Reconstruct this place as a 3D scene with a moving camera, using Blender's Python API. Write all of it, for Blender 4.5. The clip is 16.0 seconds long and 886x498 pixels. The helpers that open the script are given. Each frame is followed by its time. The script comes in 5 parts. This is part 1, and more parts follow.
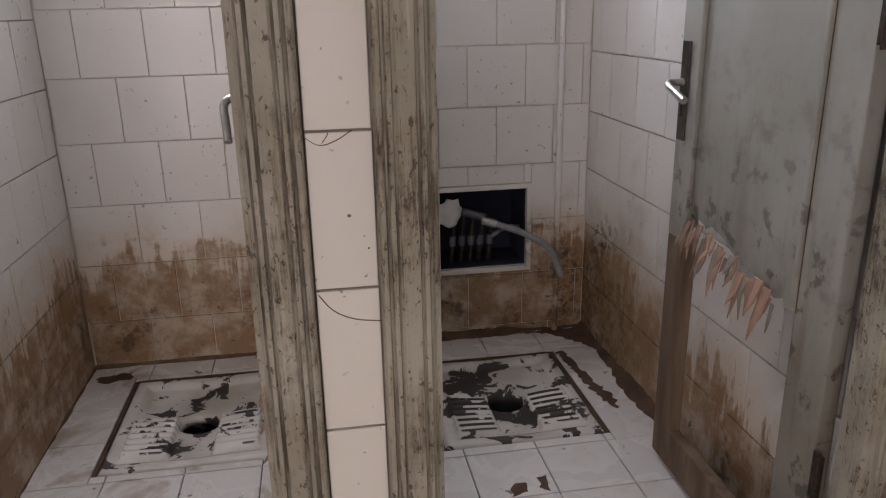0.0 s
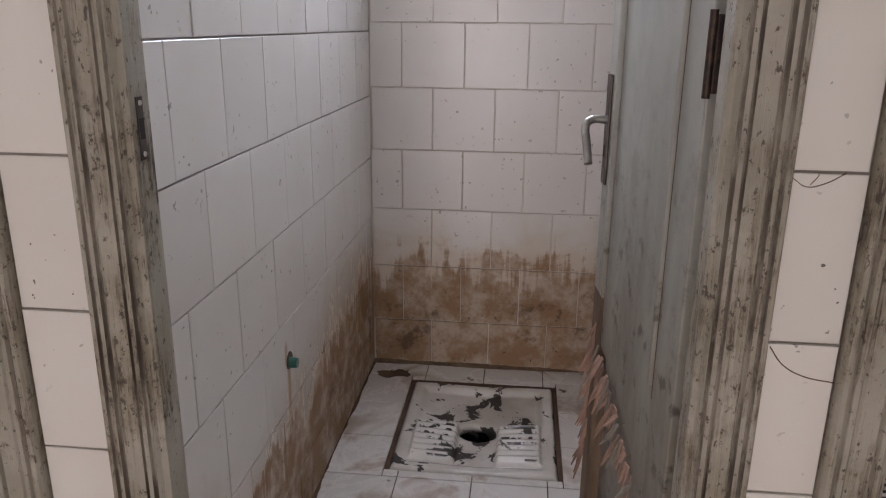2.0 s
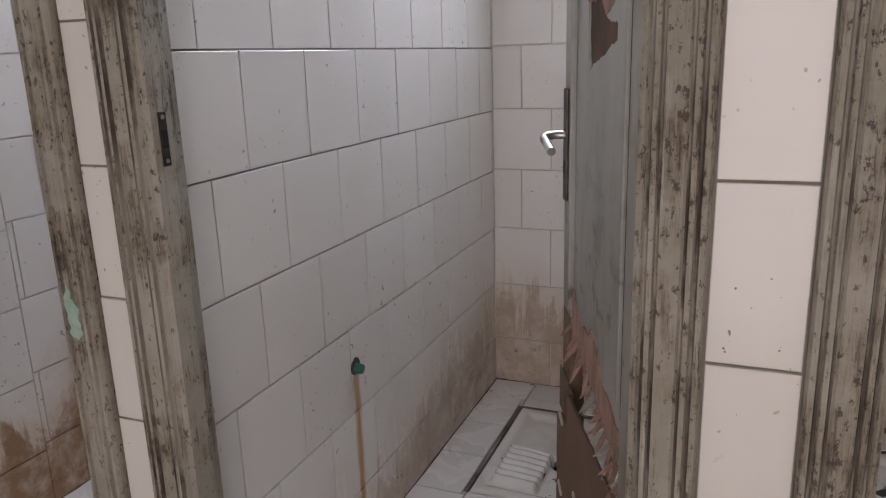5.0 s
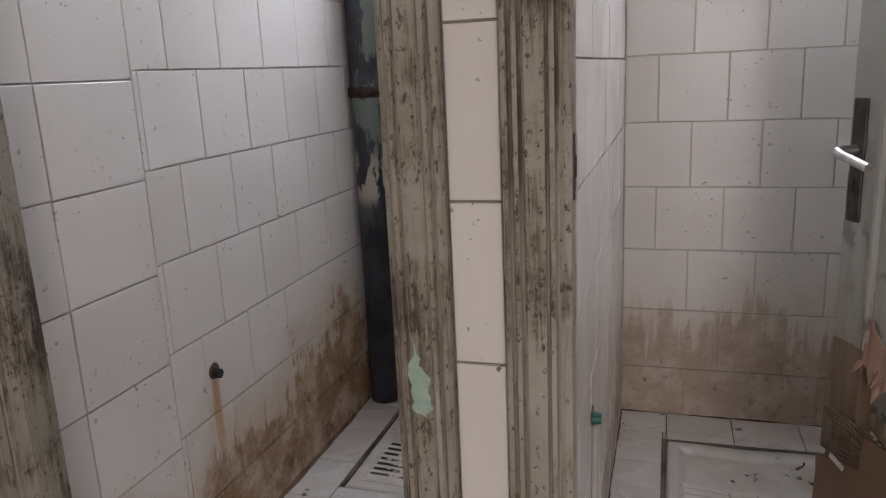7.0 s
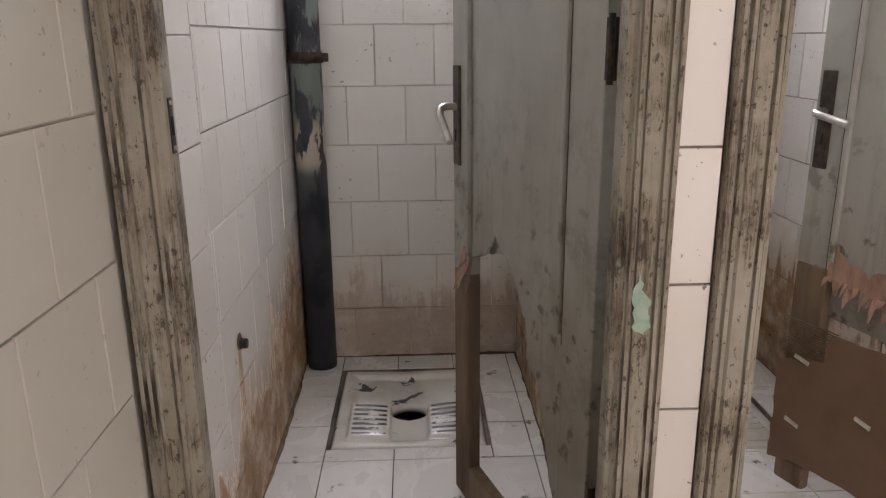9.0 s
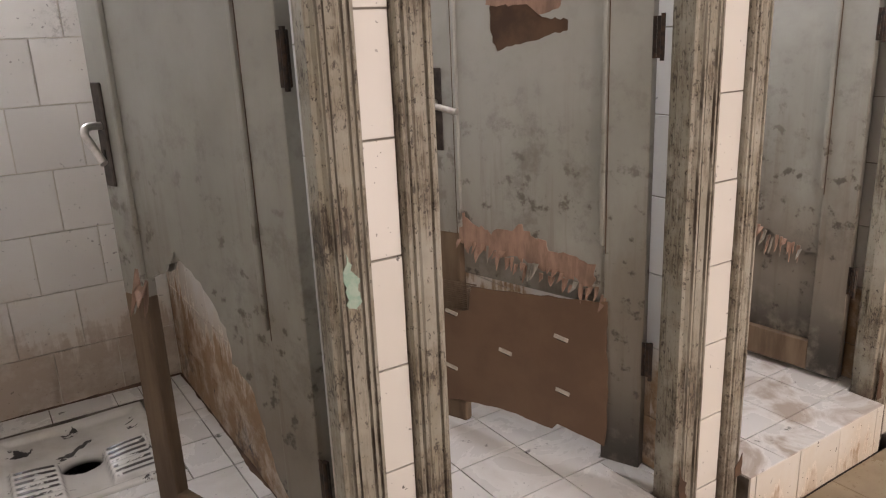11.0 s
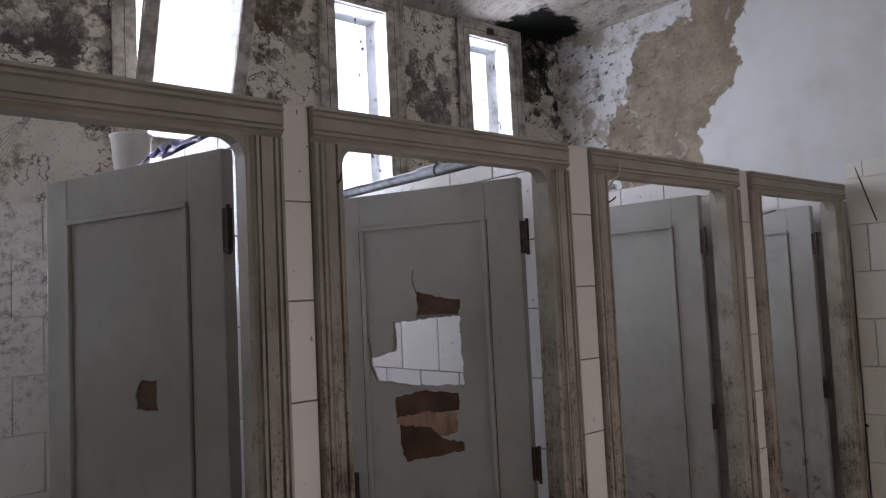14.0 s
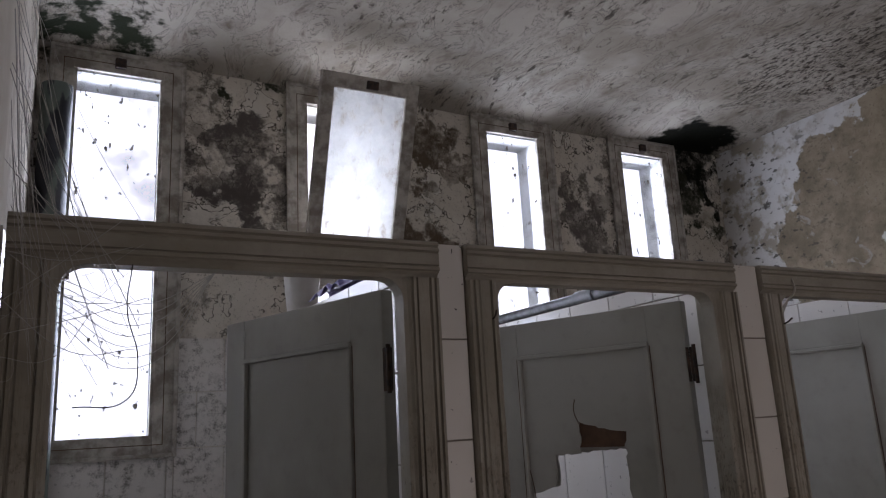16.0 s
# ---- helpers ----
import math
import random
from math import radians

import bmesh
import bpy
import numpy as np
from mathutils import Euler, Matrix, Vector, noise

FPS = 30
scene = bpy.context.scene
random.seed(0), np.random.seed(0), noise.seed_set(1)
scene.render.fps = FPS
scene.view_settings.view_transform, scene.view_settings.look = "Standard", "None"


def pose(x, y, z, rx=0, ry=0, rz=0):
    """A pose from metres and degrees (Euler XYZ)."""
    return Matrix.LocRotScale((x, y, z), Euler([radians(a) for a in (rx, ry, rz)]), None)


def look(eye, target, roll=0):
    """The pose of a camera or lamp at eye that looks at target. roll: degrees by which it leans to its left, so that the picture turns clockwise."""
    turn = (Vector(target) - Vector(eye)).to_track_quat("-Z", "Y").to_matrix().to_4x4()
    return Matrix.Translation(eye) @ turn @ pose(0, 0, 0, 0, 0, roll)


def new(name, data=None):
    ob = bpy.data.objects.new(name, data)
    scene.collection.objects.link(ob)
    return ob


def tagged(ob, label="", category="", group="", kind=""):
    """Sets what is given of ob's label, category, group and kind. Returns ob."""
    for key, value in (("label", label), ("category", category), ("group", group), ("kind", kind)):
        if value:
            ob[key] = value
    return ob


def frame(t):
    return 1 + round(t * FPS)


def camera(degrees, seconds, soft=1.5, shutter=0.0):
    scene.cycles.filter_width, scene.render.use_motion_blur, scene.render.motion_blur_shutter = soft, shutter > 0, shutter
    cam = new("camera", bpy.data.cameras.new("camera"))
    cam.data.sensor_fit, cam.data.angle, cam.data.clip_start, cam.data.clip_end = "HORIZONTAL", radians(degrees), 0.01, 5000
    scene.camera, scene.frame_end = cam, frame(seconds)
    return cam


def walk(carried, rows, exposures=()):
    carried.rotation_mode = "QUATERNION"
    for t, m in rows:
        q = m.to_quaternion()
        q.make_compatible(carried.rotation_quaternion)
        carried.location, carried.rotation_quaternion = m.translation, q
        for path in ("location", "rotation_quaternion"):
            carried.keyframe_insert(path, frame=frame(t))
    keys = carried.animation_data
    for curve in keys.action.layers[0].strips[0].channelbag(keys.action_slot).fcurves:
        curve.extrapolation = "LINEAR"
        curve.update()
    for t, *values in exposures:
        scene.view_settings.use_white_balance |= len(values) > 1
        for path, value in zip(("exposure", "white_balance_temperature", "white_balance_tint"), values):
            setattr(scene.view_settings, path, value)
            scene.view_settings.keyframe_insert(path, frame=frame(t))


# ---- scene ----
cam = camera(61.4, 16.0, 1.15)
PATH = [
    (0, (1.808, -0.891, 1.147), (2.118, 0.987, 0.534), -1.1),
    (0.5, (1.783, -0.889, 1.144), (2.04, 0.996, 0.527), -1.0),
    (1, (1.71, -0.877, 1.152), (1.912, 1.016, 0.541), 0.3),
    (1.5, (1.609, -0.863, 1.165), (1.601, 1.049, 0.579), 0.1),
    (2, (1.5, -0.832, 1.161), (1.301, 1.073, 0.583), 0.6),
    (2.5, (1.423, -0.824, 1.161), (1.097, 1.067, 0.6), 0.0),
    (3, (1.383, -0.826, 1.152), (0.934, 1.049, 0.619), -0.5),
    (3.5, (1.317, -0.817, 1.134), (0.718, 1.02, 0.615), -0.5),
    (4, (1.205, -0.791, 1.14), (0.42, 0.973, 0.615), -1.0),
    (6.5, (0.393, -0.825, 1.133), (-0.221, 1.022, 0.674), -3.1),
    (7, (0.246, -0.823, 1.149), (-0.328, 1.036, 0.683), -2.6),
    (7.5, (0.078, -0.915, 1.145), (-0.362, 0.976, 0.664), -1.6),
    (8, (-0.095, -1.03, 1.153), (-0.443, 0.873, 0.646), -1.1),
    (10.5, (-0.52, -0.985, 1.142), (0.333, 0.728, 0.558), -1.6),
    (11, (-0.531, -1.059, 1.161), (0.505, 0.558, 0.602), -2.5),
    (11.5, (-0.648, -1.131, 1.245), (0.631, 0.334, 0.779), -2.2),
    (12, (-0.72, -1.229, 1.387), (0.706, 0.11, 0.97), -1.3),
    (12.5, (-0.717, -1.292, 1.45), (0.743, 0.056, 1.23), -1.9),
    (13, (-0.711, -1.31, 1.511), (0.765, 0.031, 1.37), -1.6),
    (13.5, (-0.716, -1.317, 1.561), (0.699, 0.096, 1.57), -2.2),
    (14, (-0.714, -1.327, 1.593), (0.578, 0.195, 1.723), -2.7),
    (14.5, (-0.695, -1.327, 1.619), (0.512, 0.237, 1.934), -3.2),
    (15, (-0.687, -1.334, 1.636), (0.44, 0.267, 2.044), -3.4),
    (15.5, (-0.689, -1.329, 1.624), (0.321, 0.337, 2.074), -3.6),
    (16, (-0.706, -1.333, 1.638), (0.225, 0.379, 2.088), -3.1),
]
walk(cam, [(t, look(eye, target, roll)) for t, eye, target, roll in PATH],
     [(0, 0.15, 6600, 23), (3.5, 0.18, 6300, 22), (7, 0.2, 6500, 22), (8, 0.35, 6650, 22), (10.5, 0.8, 7100, 23), (11.5, 0.8, 7000, 22), (12, 0.5, 6800, 22), (12.5, 0.15, 6450, 23), (13.5, -0.25, 6250, 23), (14, -0.9, 6350, 23), (14.5, -1.65, 6450, 23), (15, -1.78, 6450, 24), (16, -1.65, 6450, 24)])

# ---------------------------------------------------------------- light
world = bpy.data.worlds.new("sky")
scene.world = world
world.use_nodes = True
wn = world.node_tree
sky = wn.nodes.new("ShaderNodeTexSky")
sky.sky_type = "NISHITA"
sky.sun_disc = False
sky.sun_elevation = radians(50)
sky.sun_rotation = radians(200)
sky.air_density = 1.6
sky.dust_density = 5.0
wn.links.new(sky.outputs[0], wn.nodes["Background"].inputs[0])
wn.nodes["Background"].inputs[1].default_value = 0.15
sun = new("sun", bpy.data.lights.new("sun", "SUN"))
sun.data.energy = 1.0
sun.data.angle = radians(12)
sun.data.color = (1.0, 0.96, 0.9)
sun.matrix_world = pose(0, 0, 8, 40, 0, 160)


def window_or_fill_light(x, z, w, h, power, y, turn, color):
    """Area lamp for daylight through a window, or for added fill from the rear."""
    lamp = bpy.data.lights.new("window_daylight", "AREA")
    lamp.shape = "RECTANGLE"
    lamp.size, lamp.size_y, lamp.energy, lamp.color = w, h, power, color
    ob = new("window_daylight", lamp)
    ob.matrix_world = pose(x, y, z, turn, 0, 0)
    return ob


WINDOWS = [-0.505, 0.39, 1.30, 2.155]
for wx in WINDOWS:
    window_or_fill_light(wx, 2.32, 0.3, 1.3, 31, 1.70, -90, (0.84, 0.93, 1.0))
# added fill for the pillar fronts, from an unseen, assumed entrance behind the walker
window_or_fill_light(1.0, 0.9, 0.95, 2.0, 19, -2.62, 90, (1.0, 0.92, 0.86))

# ---------------------------------------------------------------- materials


class Mat:
    """A node material with short calls for its parts."""

    def __init__(self, name):
        self.m = bpy.data.materials.new(name)
        self.m.use_nodes = True
        self.t = self.m.node_tree
        self.b = self.t.nodes["Principled BSDF"]
        self.pos = self.t.nodes.new("ShaderNodeNewGeometry").outputs["Position"]
        self.obj = self.t.nodes.new("ShaderNodeTexCoord").outputs["Object"]

    def put(self, socket, value):
        if hasattr(value, "is_output"):
            self.t.links.new(value, socket)
        else:
            socket.default_value = value

    def noise(self, scale, detail=6.0, stretch=(1, 1, 1), shift=(0, 0, 0), rough=0.6, where=None, warp=0.0):
        n = self.t.nodes.new("ShaderNodeTexNoise")
        mp = self.t.nodes.new("ShaderNodeMapping")
        mp.inputs["Scale"].default_value = stretch
        mp.inputs["Location"].default_value = shift
        self.t.links.new(where or self.pos, mp.inputs[0])
        self.t.links.new(mp.outputs[0], n.inputs["Vector"])
        n.inputs["Scale"].default_value, n.inputs["Detail"].default_value = scale, detail
        n.inputs["Roughness"].default_value, n.inputs["Distortion"].default_value = rough, warp
        return n.outputs["Fac"]

    def ramp(self, value, low, high, a=0.0, b=1.0):
        n = self.t.nodes.new("ShaderNodeMapRange")
        n.interpolation_type = "SMOOTHSTEP"
        self.put(n.inputs["Value"], value)
        for k, v in zip(("From Min", "From Max", "To Min", "To Max"), (low, high, a, b)):
            n.inputs[k].default_value = v
        return n.outputs[0]

    def math(self, op, a, b=0.0, clamp=False):
        n = self.t.nodes.new("ShaderNodeMath")
        n.operation, n.use_clamp = op, clamp
        self.put(n.inputs[0], a)
        self.put(n.inputs[1], b)
        return n.outputs[0]

    def axis(self, n, where=None):
        s = self.t.nodes.new("ShaderNodeSeparateXYZ")
        self.t.links.new(where or self.pos, s.inputs[0])
        return s.outputs[n]

    def near(self, place, radius, ragged=0.25, scale=6.0, soft=0.93):
        """1 within a ragged patch about a place, 0 outside it."""
        n = self.t.nodes.new("ShaderNodeVectorMath")
        n.operation = "DISTANCE"
        self.t.links.new(self.pos, n.inputs[0])
        n.inputs[1].default_value = place
        d = self.math("ADD", n.outputs["Value"], self.math("MULTIPLY", self.math("SUBTRACT", self.noise(scale, 8, shift=place), 0.5), ragged * 4))
        return self.ramp(d, radius, radius * soft, 0.0, 1.0)

    def mix(self, fac, a, b):
        n = self.t.nodes.new("ShaderNodeMix")
        n.data_type = "RGBA"
        self.put(n.inputs["Factor"], fac)
        for k, v in ((6, a), (7, b)):
            self.put(n.inputs[k], v if hasattr(v, "is_output") else (*v, 1))
        return n.outputs[2]

    def random(self):
        return self.t.nodes.new("ShaderNodeObjectInfo").outputs["Random"]

    def bump(self, height, strength=0.3, distance=0.002):
        n = self.t.nodes.new("ShaderNodeBump")
        n.inputs["Strength"].default_value, n.inputs["Distance"].default_value = strength, distance
        self.put(n.inputs["Height"], height)
        self.t.links.new(n.outputs[0], self.b.inputs["Normal"])

    def done(self, color, rough=0.5, metal=0.0):
        self.put(self.b.inputs["Base Color"], color if hasattr(color, "is_output") else (*color, 1))
        self.put(self.b.inputs["Roughness"], rough)
        self.b.inputs["Metallic"].default_value = metal
        return self.m


def tile_material(name, base, stain_top, stain, speck=0.5):
    """Glazed tile with brown water stains low on the wall, run-down drips, dark specks and rust under the outlets."""
    k = Mat(name)
    x, y, z = k.axis(0), k.axis(1), k.axis(2)
    c = k.mix(k.random(), tuple(v * 0.93 for v in base), base)
    c = k.mix(k.ramp(k.noise(3.0, 2), 0.40, 0.80, 0, 0.16), c, (0.54, 0.48, 0.39))
    patch = k.noise(4.2, 8, shift=(3, 1, 2), warp=0.7, rough=0.65)
    drip = k.noise(1.0, 7, stretch=(34, 34, 2.6), shift=(1, 5, 0))
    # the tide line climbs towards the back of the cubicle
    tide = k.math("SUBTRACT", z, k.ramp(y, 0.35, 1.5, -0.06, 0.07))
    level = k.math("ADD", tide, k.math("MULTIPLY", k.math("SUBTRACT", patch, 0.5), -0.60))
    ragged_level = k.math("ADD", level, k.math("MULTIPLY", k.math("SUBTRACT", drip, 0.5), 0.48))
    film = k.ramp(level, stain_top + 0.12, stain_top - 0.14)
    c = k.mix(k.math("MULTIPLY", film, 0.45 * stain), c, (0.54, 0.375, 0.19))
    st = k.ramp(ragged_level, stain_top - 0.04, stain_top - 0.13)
    thin = k.ramp(k.noise(9, 8, shift=(2, 6, 1), rough=0.7), 0.34, 0.58, 0.40, 1.0)
    st = k.math("MULTIPLY", st, thin, True)
    c = k.mix(k.math("MULTIPLY", st, 0.92 * stain), c, (0.245, 0.125, 0.042))
    scab = k.math("MULTIPLY", k.ramp(k.noise(7.5, 9, shift=(9, 2, 4), rough=0.7), 0.55, 0.64), k.ramp(level, stain_top - 0.16, stain_top - 0.28))
    c = k.mix(k.math("MULTIPLY", scab, 0.8 * stain), c, (0.085, 0.047, 0.024))
    black = k.math("MULTIPLY", k.ramp(k.noise(24, 9, shift=(7, 3, 1), rough=0.7), 0.61, 0.66), k.ramp(level, stain_top - 0.10, stain_top - 0.32))
    c = k.mix(k.math("MULTIPLY", black, stain), c, (0.022, 0.017, 0.014))
    # the last cubicle's corner is the dirtiest
    foul = k.math("MULTIPLY", k.ramp(k.noise(26, 10, shift=(4, 8, 2), rough=0.75), 0.47, 0.58), k.near((2.72, 1.40, 0.12), 0.36, 0.2, 5.0, 0.5))
    c = k.mix(k.math("MULTIPLY", foul, 0.9), c, (0.045, 0.03, 0.02))
    c = k.mix(k.math("MULTIPLY", k.near((2.72, 1.25, 0.22), 0.42, 0.2, 4.0, 0.35), 0.5), c, (0.25, 0.16, 0.075))
    for px, py, pz, wide, deep, share in ((0.112, 0.567, 0.455, 0.020, 0.60, 0.95), (-0.776, 0.60, 0.46, 0.024, 0.22, 0.75), (1.006, 0.632, 0.44, 0.017, 0.17, 0.7), (1.006, 0.62, 0.49, 0.012, 0.07, 0.6)):
        away = k.math("ABSOLUTE", k.math("SUBTRACT", k.math("ADD", y, k.math("MULTIPLY", k.math("SUBTRACT", k.noise(9, 3, shift=(pz, py, 0)), 0.5), 0.022)), py))
        run = k.math("MULTIPLY", k.ramp(away, wide, wide * 0.25), k.math("MULTIPLY", k.ramp(z, pz + 0.012, pz - 0.01), k.ramp(z, pz - deep, pz - deep * 0.55)))
        run = k.math("MULTIPLY", run, k.ramp(k.math("ABSOLUTE", k.math("SUBTRACT", x, px)), 0.02, 0.01))
        run = k.math("MULTIPLY", run, k.ramp(k.noise(1.0, 6, stretch=(60, 90, 5)), 0.3, 0.6, 0.55, share))
        c = k.mix(run, c, (0.43, 0.225, 0.065))
    specks = k.math("MULTIPLY", k.ramp(k.noise(60, 2), 0.68, 0.70), k.ramp(k.noise(4, 2, shift=(5, 5, 5)), 0.42, 0.60))
    c = k.mix(k.math("MULTIPLY", specks, speck), c, (0.05, 0.045, 0.04))
    mould = k.math("MULTIPLY", k.near((-0.25, 1.58, 1.72), 0.50, 0.3, 6.0, 0.3), k.ramp(k.noise(34, 10, shift=(2, 2, 2), rough=0.8), 0.46, 0.66, 0.0, 0.8))
    c = k.mix(mould, c, (0.06, 0.055, 0.045))
    k.bump(k.noise(7, 2), 0.05, 0.003)
    rough = k.math("ADD", k.ramp(k.noise(5, 1), 0.3, 0.7, 0.20, 0.26), k.math("MULTIPLY", st, 0.4), True)
    return k.done(c, rough)


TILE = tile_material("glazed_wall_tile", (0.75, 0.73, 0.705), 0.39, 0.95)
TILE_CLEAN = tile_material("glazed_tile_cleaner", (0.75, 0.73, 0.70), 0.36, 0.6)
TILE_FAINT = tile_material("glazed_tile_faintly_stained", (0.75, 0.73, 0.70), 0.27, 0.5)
TILE_PILLAR = tile_material("glazed_pillar_tile", (0.74, 0.715, 0.665), -0.02, 0.7, 0.9)
TILE_END = tile_material("glazed_end_tile", (0.71, 0.70, 0.64), 0.0, 0.6, 0.3)


def floor_tile_material():
    k = Mat("floor_tile")
    c = k.mix(k.random(), (0.66, 0.64, 0.61), (0.74, 0.72, 0.70))
    dirt = k.noise(4.5, 8, shift=(2, 9, 0), warp=0.8)
    stained = k.math("MULTIPLY", k.ramp(dirt, 0.47, 0.66, 0, 0.68), k.ramp(k.math("ABSOLUTE", k.math("SUBTRACT", k.axis(0), 1.4)), 0.6, 0.45, 0.25, 1.0))
    c = k.mix(stained, c, (0.26, 0.165, 0.095))
    c = k.mix(k.ramp(k.noise(13, 9, shift=(1, 4, 0)), 0.63, 0.70, 0, 0.85), c, (0.04, 0.035, 0.03))
    c = k.mix(k.ramp(k.noise(90, 2), 0.71, 0.75, 0, 0.6), c, (0.06, 0.05, 0.04))
    k.bump(k.noise(14, 4), 0.12, 0.003)
    return k.done(c, k.ramp(dirt, 0.4, 0.7, 0.2, 0.6))


FLOOR_TILE = floor_tile_material()


def grout_material():
    k = Mat("grout")
    c = k.mix(k.ramp(k.noise(7, 6), 0.35, 0.65), (0.19, 0.165, 0.14), (0.07, 0.053, 0.04))
    return k.done(c, 0.9)


GROUT = grout_material()


def plaster_material():
    """White limewash that peels, with black mould, damp and bare render."""
    k = Mat("mouldy_plaster")
    z = k.axis(2)
    y = k.axis(1)
    big = k.noise(1.7, 9, warp=0.7)
    c = k.mix(k.ramp(big, 0.34, 0.68), (0.70, 0.66, 0.59), (0.54, 0.495, 0.42))
    damp = k.math("MULTIPLY", k.ramp(z, 1.3, 2.4), k.ramp(y, 0.0, 1.0))
    grain = k.noise(30, 10, shift=(4, 1, 6), rough=0.78)
    cloud = k.noise(3.4, 8, shift=(4, 0, 2), warp=0.6, rough=0.6)
    soot = k.math("ADD", cloud, k.math("MULTIPLY", k.math("SUBTRACT", grain, 0.5), 0.55))
    c = k.mix(k.math("MULTIPLY", k.ramp(soot, 0.47, 0.66), k.math("MULTIPLY", damp, 0.60)), c, (0.20, 0.165, 0.13))
    c = k.mix(k.math("MULTIPLY", k.ramp(k.math("ADD", k.noise(7, 8, stretch=(1, 1.6, 0.7), shift=(0, 3, 8)), k.math("MULTIPLY", k.math("SUBTRACT", grain, 0.5), 0.8)), 0.54, 0.70), k.math("MULTIPLY", damp, 0.75)), c, (0.075, 0.066, 0.052))
    c = k.mix(k.math("MULTIPLY", k.ramp(k.noise(90, 6, rough=0.7), 0.57, 0.66), k.math("MULTIPLY", damp, 0.6)), c, (0.05, 0.045, 0.035))
    peel = k.noise(5.5, 9, shift=(7, 2, 9), warp=0.4)
    c = k.mix(k.math("MULTIPLY", k.ramp(peel, 0.60, 0.615), 0.8), c, (0.66, 0.63, 0.57))
    c = k.mix(k.math("MULTIPLY", k.ramp(k.math("ABSOLUTE", k.math("SUBTRACT", peel, 0.60)), 0.009, 0.002), damp), c, (0.07, 0.06, 0.05))
    cracks = k.math("ABSOLUTE", k.math("SUBTRACT", k.noise(2.6, 5, shift=(8, 8, 8)), 0.5))
    c = k.mix(k.math("MULTIPLY", k.ramp(cracks, 0.006, 0.0), damp), c, (0.04, 0.035, 0.03))
    for place, radius, colour in (
        ((-0.03, 1.58, 2.68), 0.22, (0.10, 0.088, 0.08)),
        ((0.05, 1.58, 2.5), 0.17, (0.10, 0.088, 0.08)),
        ((0.86, 1.58, 2.85), 0.17, (0.10, 0.075, 0.05)),
        ((1.75, 1.58, 2.62), 0.20, (0.12, 0.105, 0.095)),
        ((0.80, 1.58, 2.35), 0.22, (0.10, 0.07, 0.045)),
        ((2.45, 1.52, 3.06), 0.36, (0.005, 0.006, 0.004)),
        ((2.55, 1.55, 2.95), 0.16, (0.008, 0.009, 0.006)),
        ((2.48, 1.58, 2.75), 0.17, (0.03, 0.033, 0.02)),
        ((-0.62, 1.55, 3.2), 0.22, (0.02, 0.025, 0.014)),
        ((0.05, 1.58, 3.12), 0.10, (0.03, 0.035, 0.02)),
    ):
        c = k.mix(k.math("MULTIPLY", k.near(place, radius, 0.30, 7.0, 0.62), k.ramp(k.math("ADD", k.noise(6, 8, shift=(3, 3, 3)), k.math("MULTIPLY", k.math("SUBTRACT", grain, 0.5), 0.7)), 0.26, 0.6, 0.35, 0.97)), c, colour)
    k.bump(k.math("ADD", k.noise(60, 6), k.math("MULTIPLY", peel, 2.0)), 0.6, 0.006)
    k.b.inputs["Specular IOR Level"].default_value = 0.12
    return k.done(c, 0.95)


PLASTER = plaster_material()


def end_plaster_material():
    """White paint that has come off in one large patch of bare render."""
    k = Mat("peeling_end_wall_paint")
    c = k.mix(k.ramp(k.noise(2.2, 6), 0.4, 0.7), (0.64, 0.64, 0.64), (0.54, 0.53, 0.51))
    edge = k.ramp(k.axis(1), 0.55, 1.35)
    c = k.mix(k.math("MULTIPLY", edge, k.ramp(k.noise(7, 10, shift=(1, 6, 1)), 0.48, 0.6, 0.1, 0.9)), c, (0.28, 0.24, 0.18))
    bare = k.mix(k.ramp(k.noise(5, 10, rough=0.7), 0.35, 0.65), (0.17, 0.135, 0.09), (0.30, 0.245, 0.175))
    bare = k.mix(k.ramp(k.noise(9, 9, shift=(3, 1, 1), warp=0.8), 0.60, 0.66, 0, 0.7), bare, (0.36, 0.34, 0.31))
    bare = k.mix(k.ramp(k.noise(60, 6), 0.56, 0.66, 0, 0.5), bare, (0.10, 0.08, 0.06))
    for place, radius in (((2.7, 0.78, 2.70), 0.34), ((2.7, 0.95, 2.35), 0.30), ((2.7, 0.55, 3.0), 0.20), ((2.7, 0.85, 2.05), 0.25)):
        c = k.mix(k.near(place, radius, 0.12, 5.0), c, bare)
    c = k.mix(k.math("MULTIPLY", k.ramp(k.noise(16, 9, stretch=(1, 1, 1.8)), 0.56, 0.63), k.math("MULTIPLY", edge, 0.9)), c, (0.05, 0.045, 0.035))
    k.bump(k.noise(30, 7), 0.3, 0.004)
    return k.done(c, 0.85)


PLASTER_END = end_plaster_material()


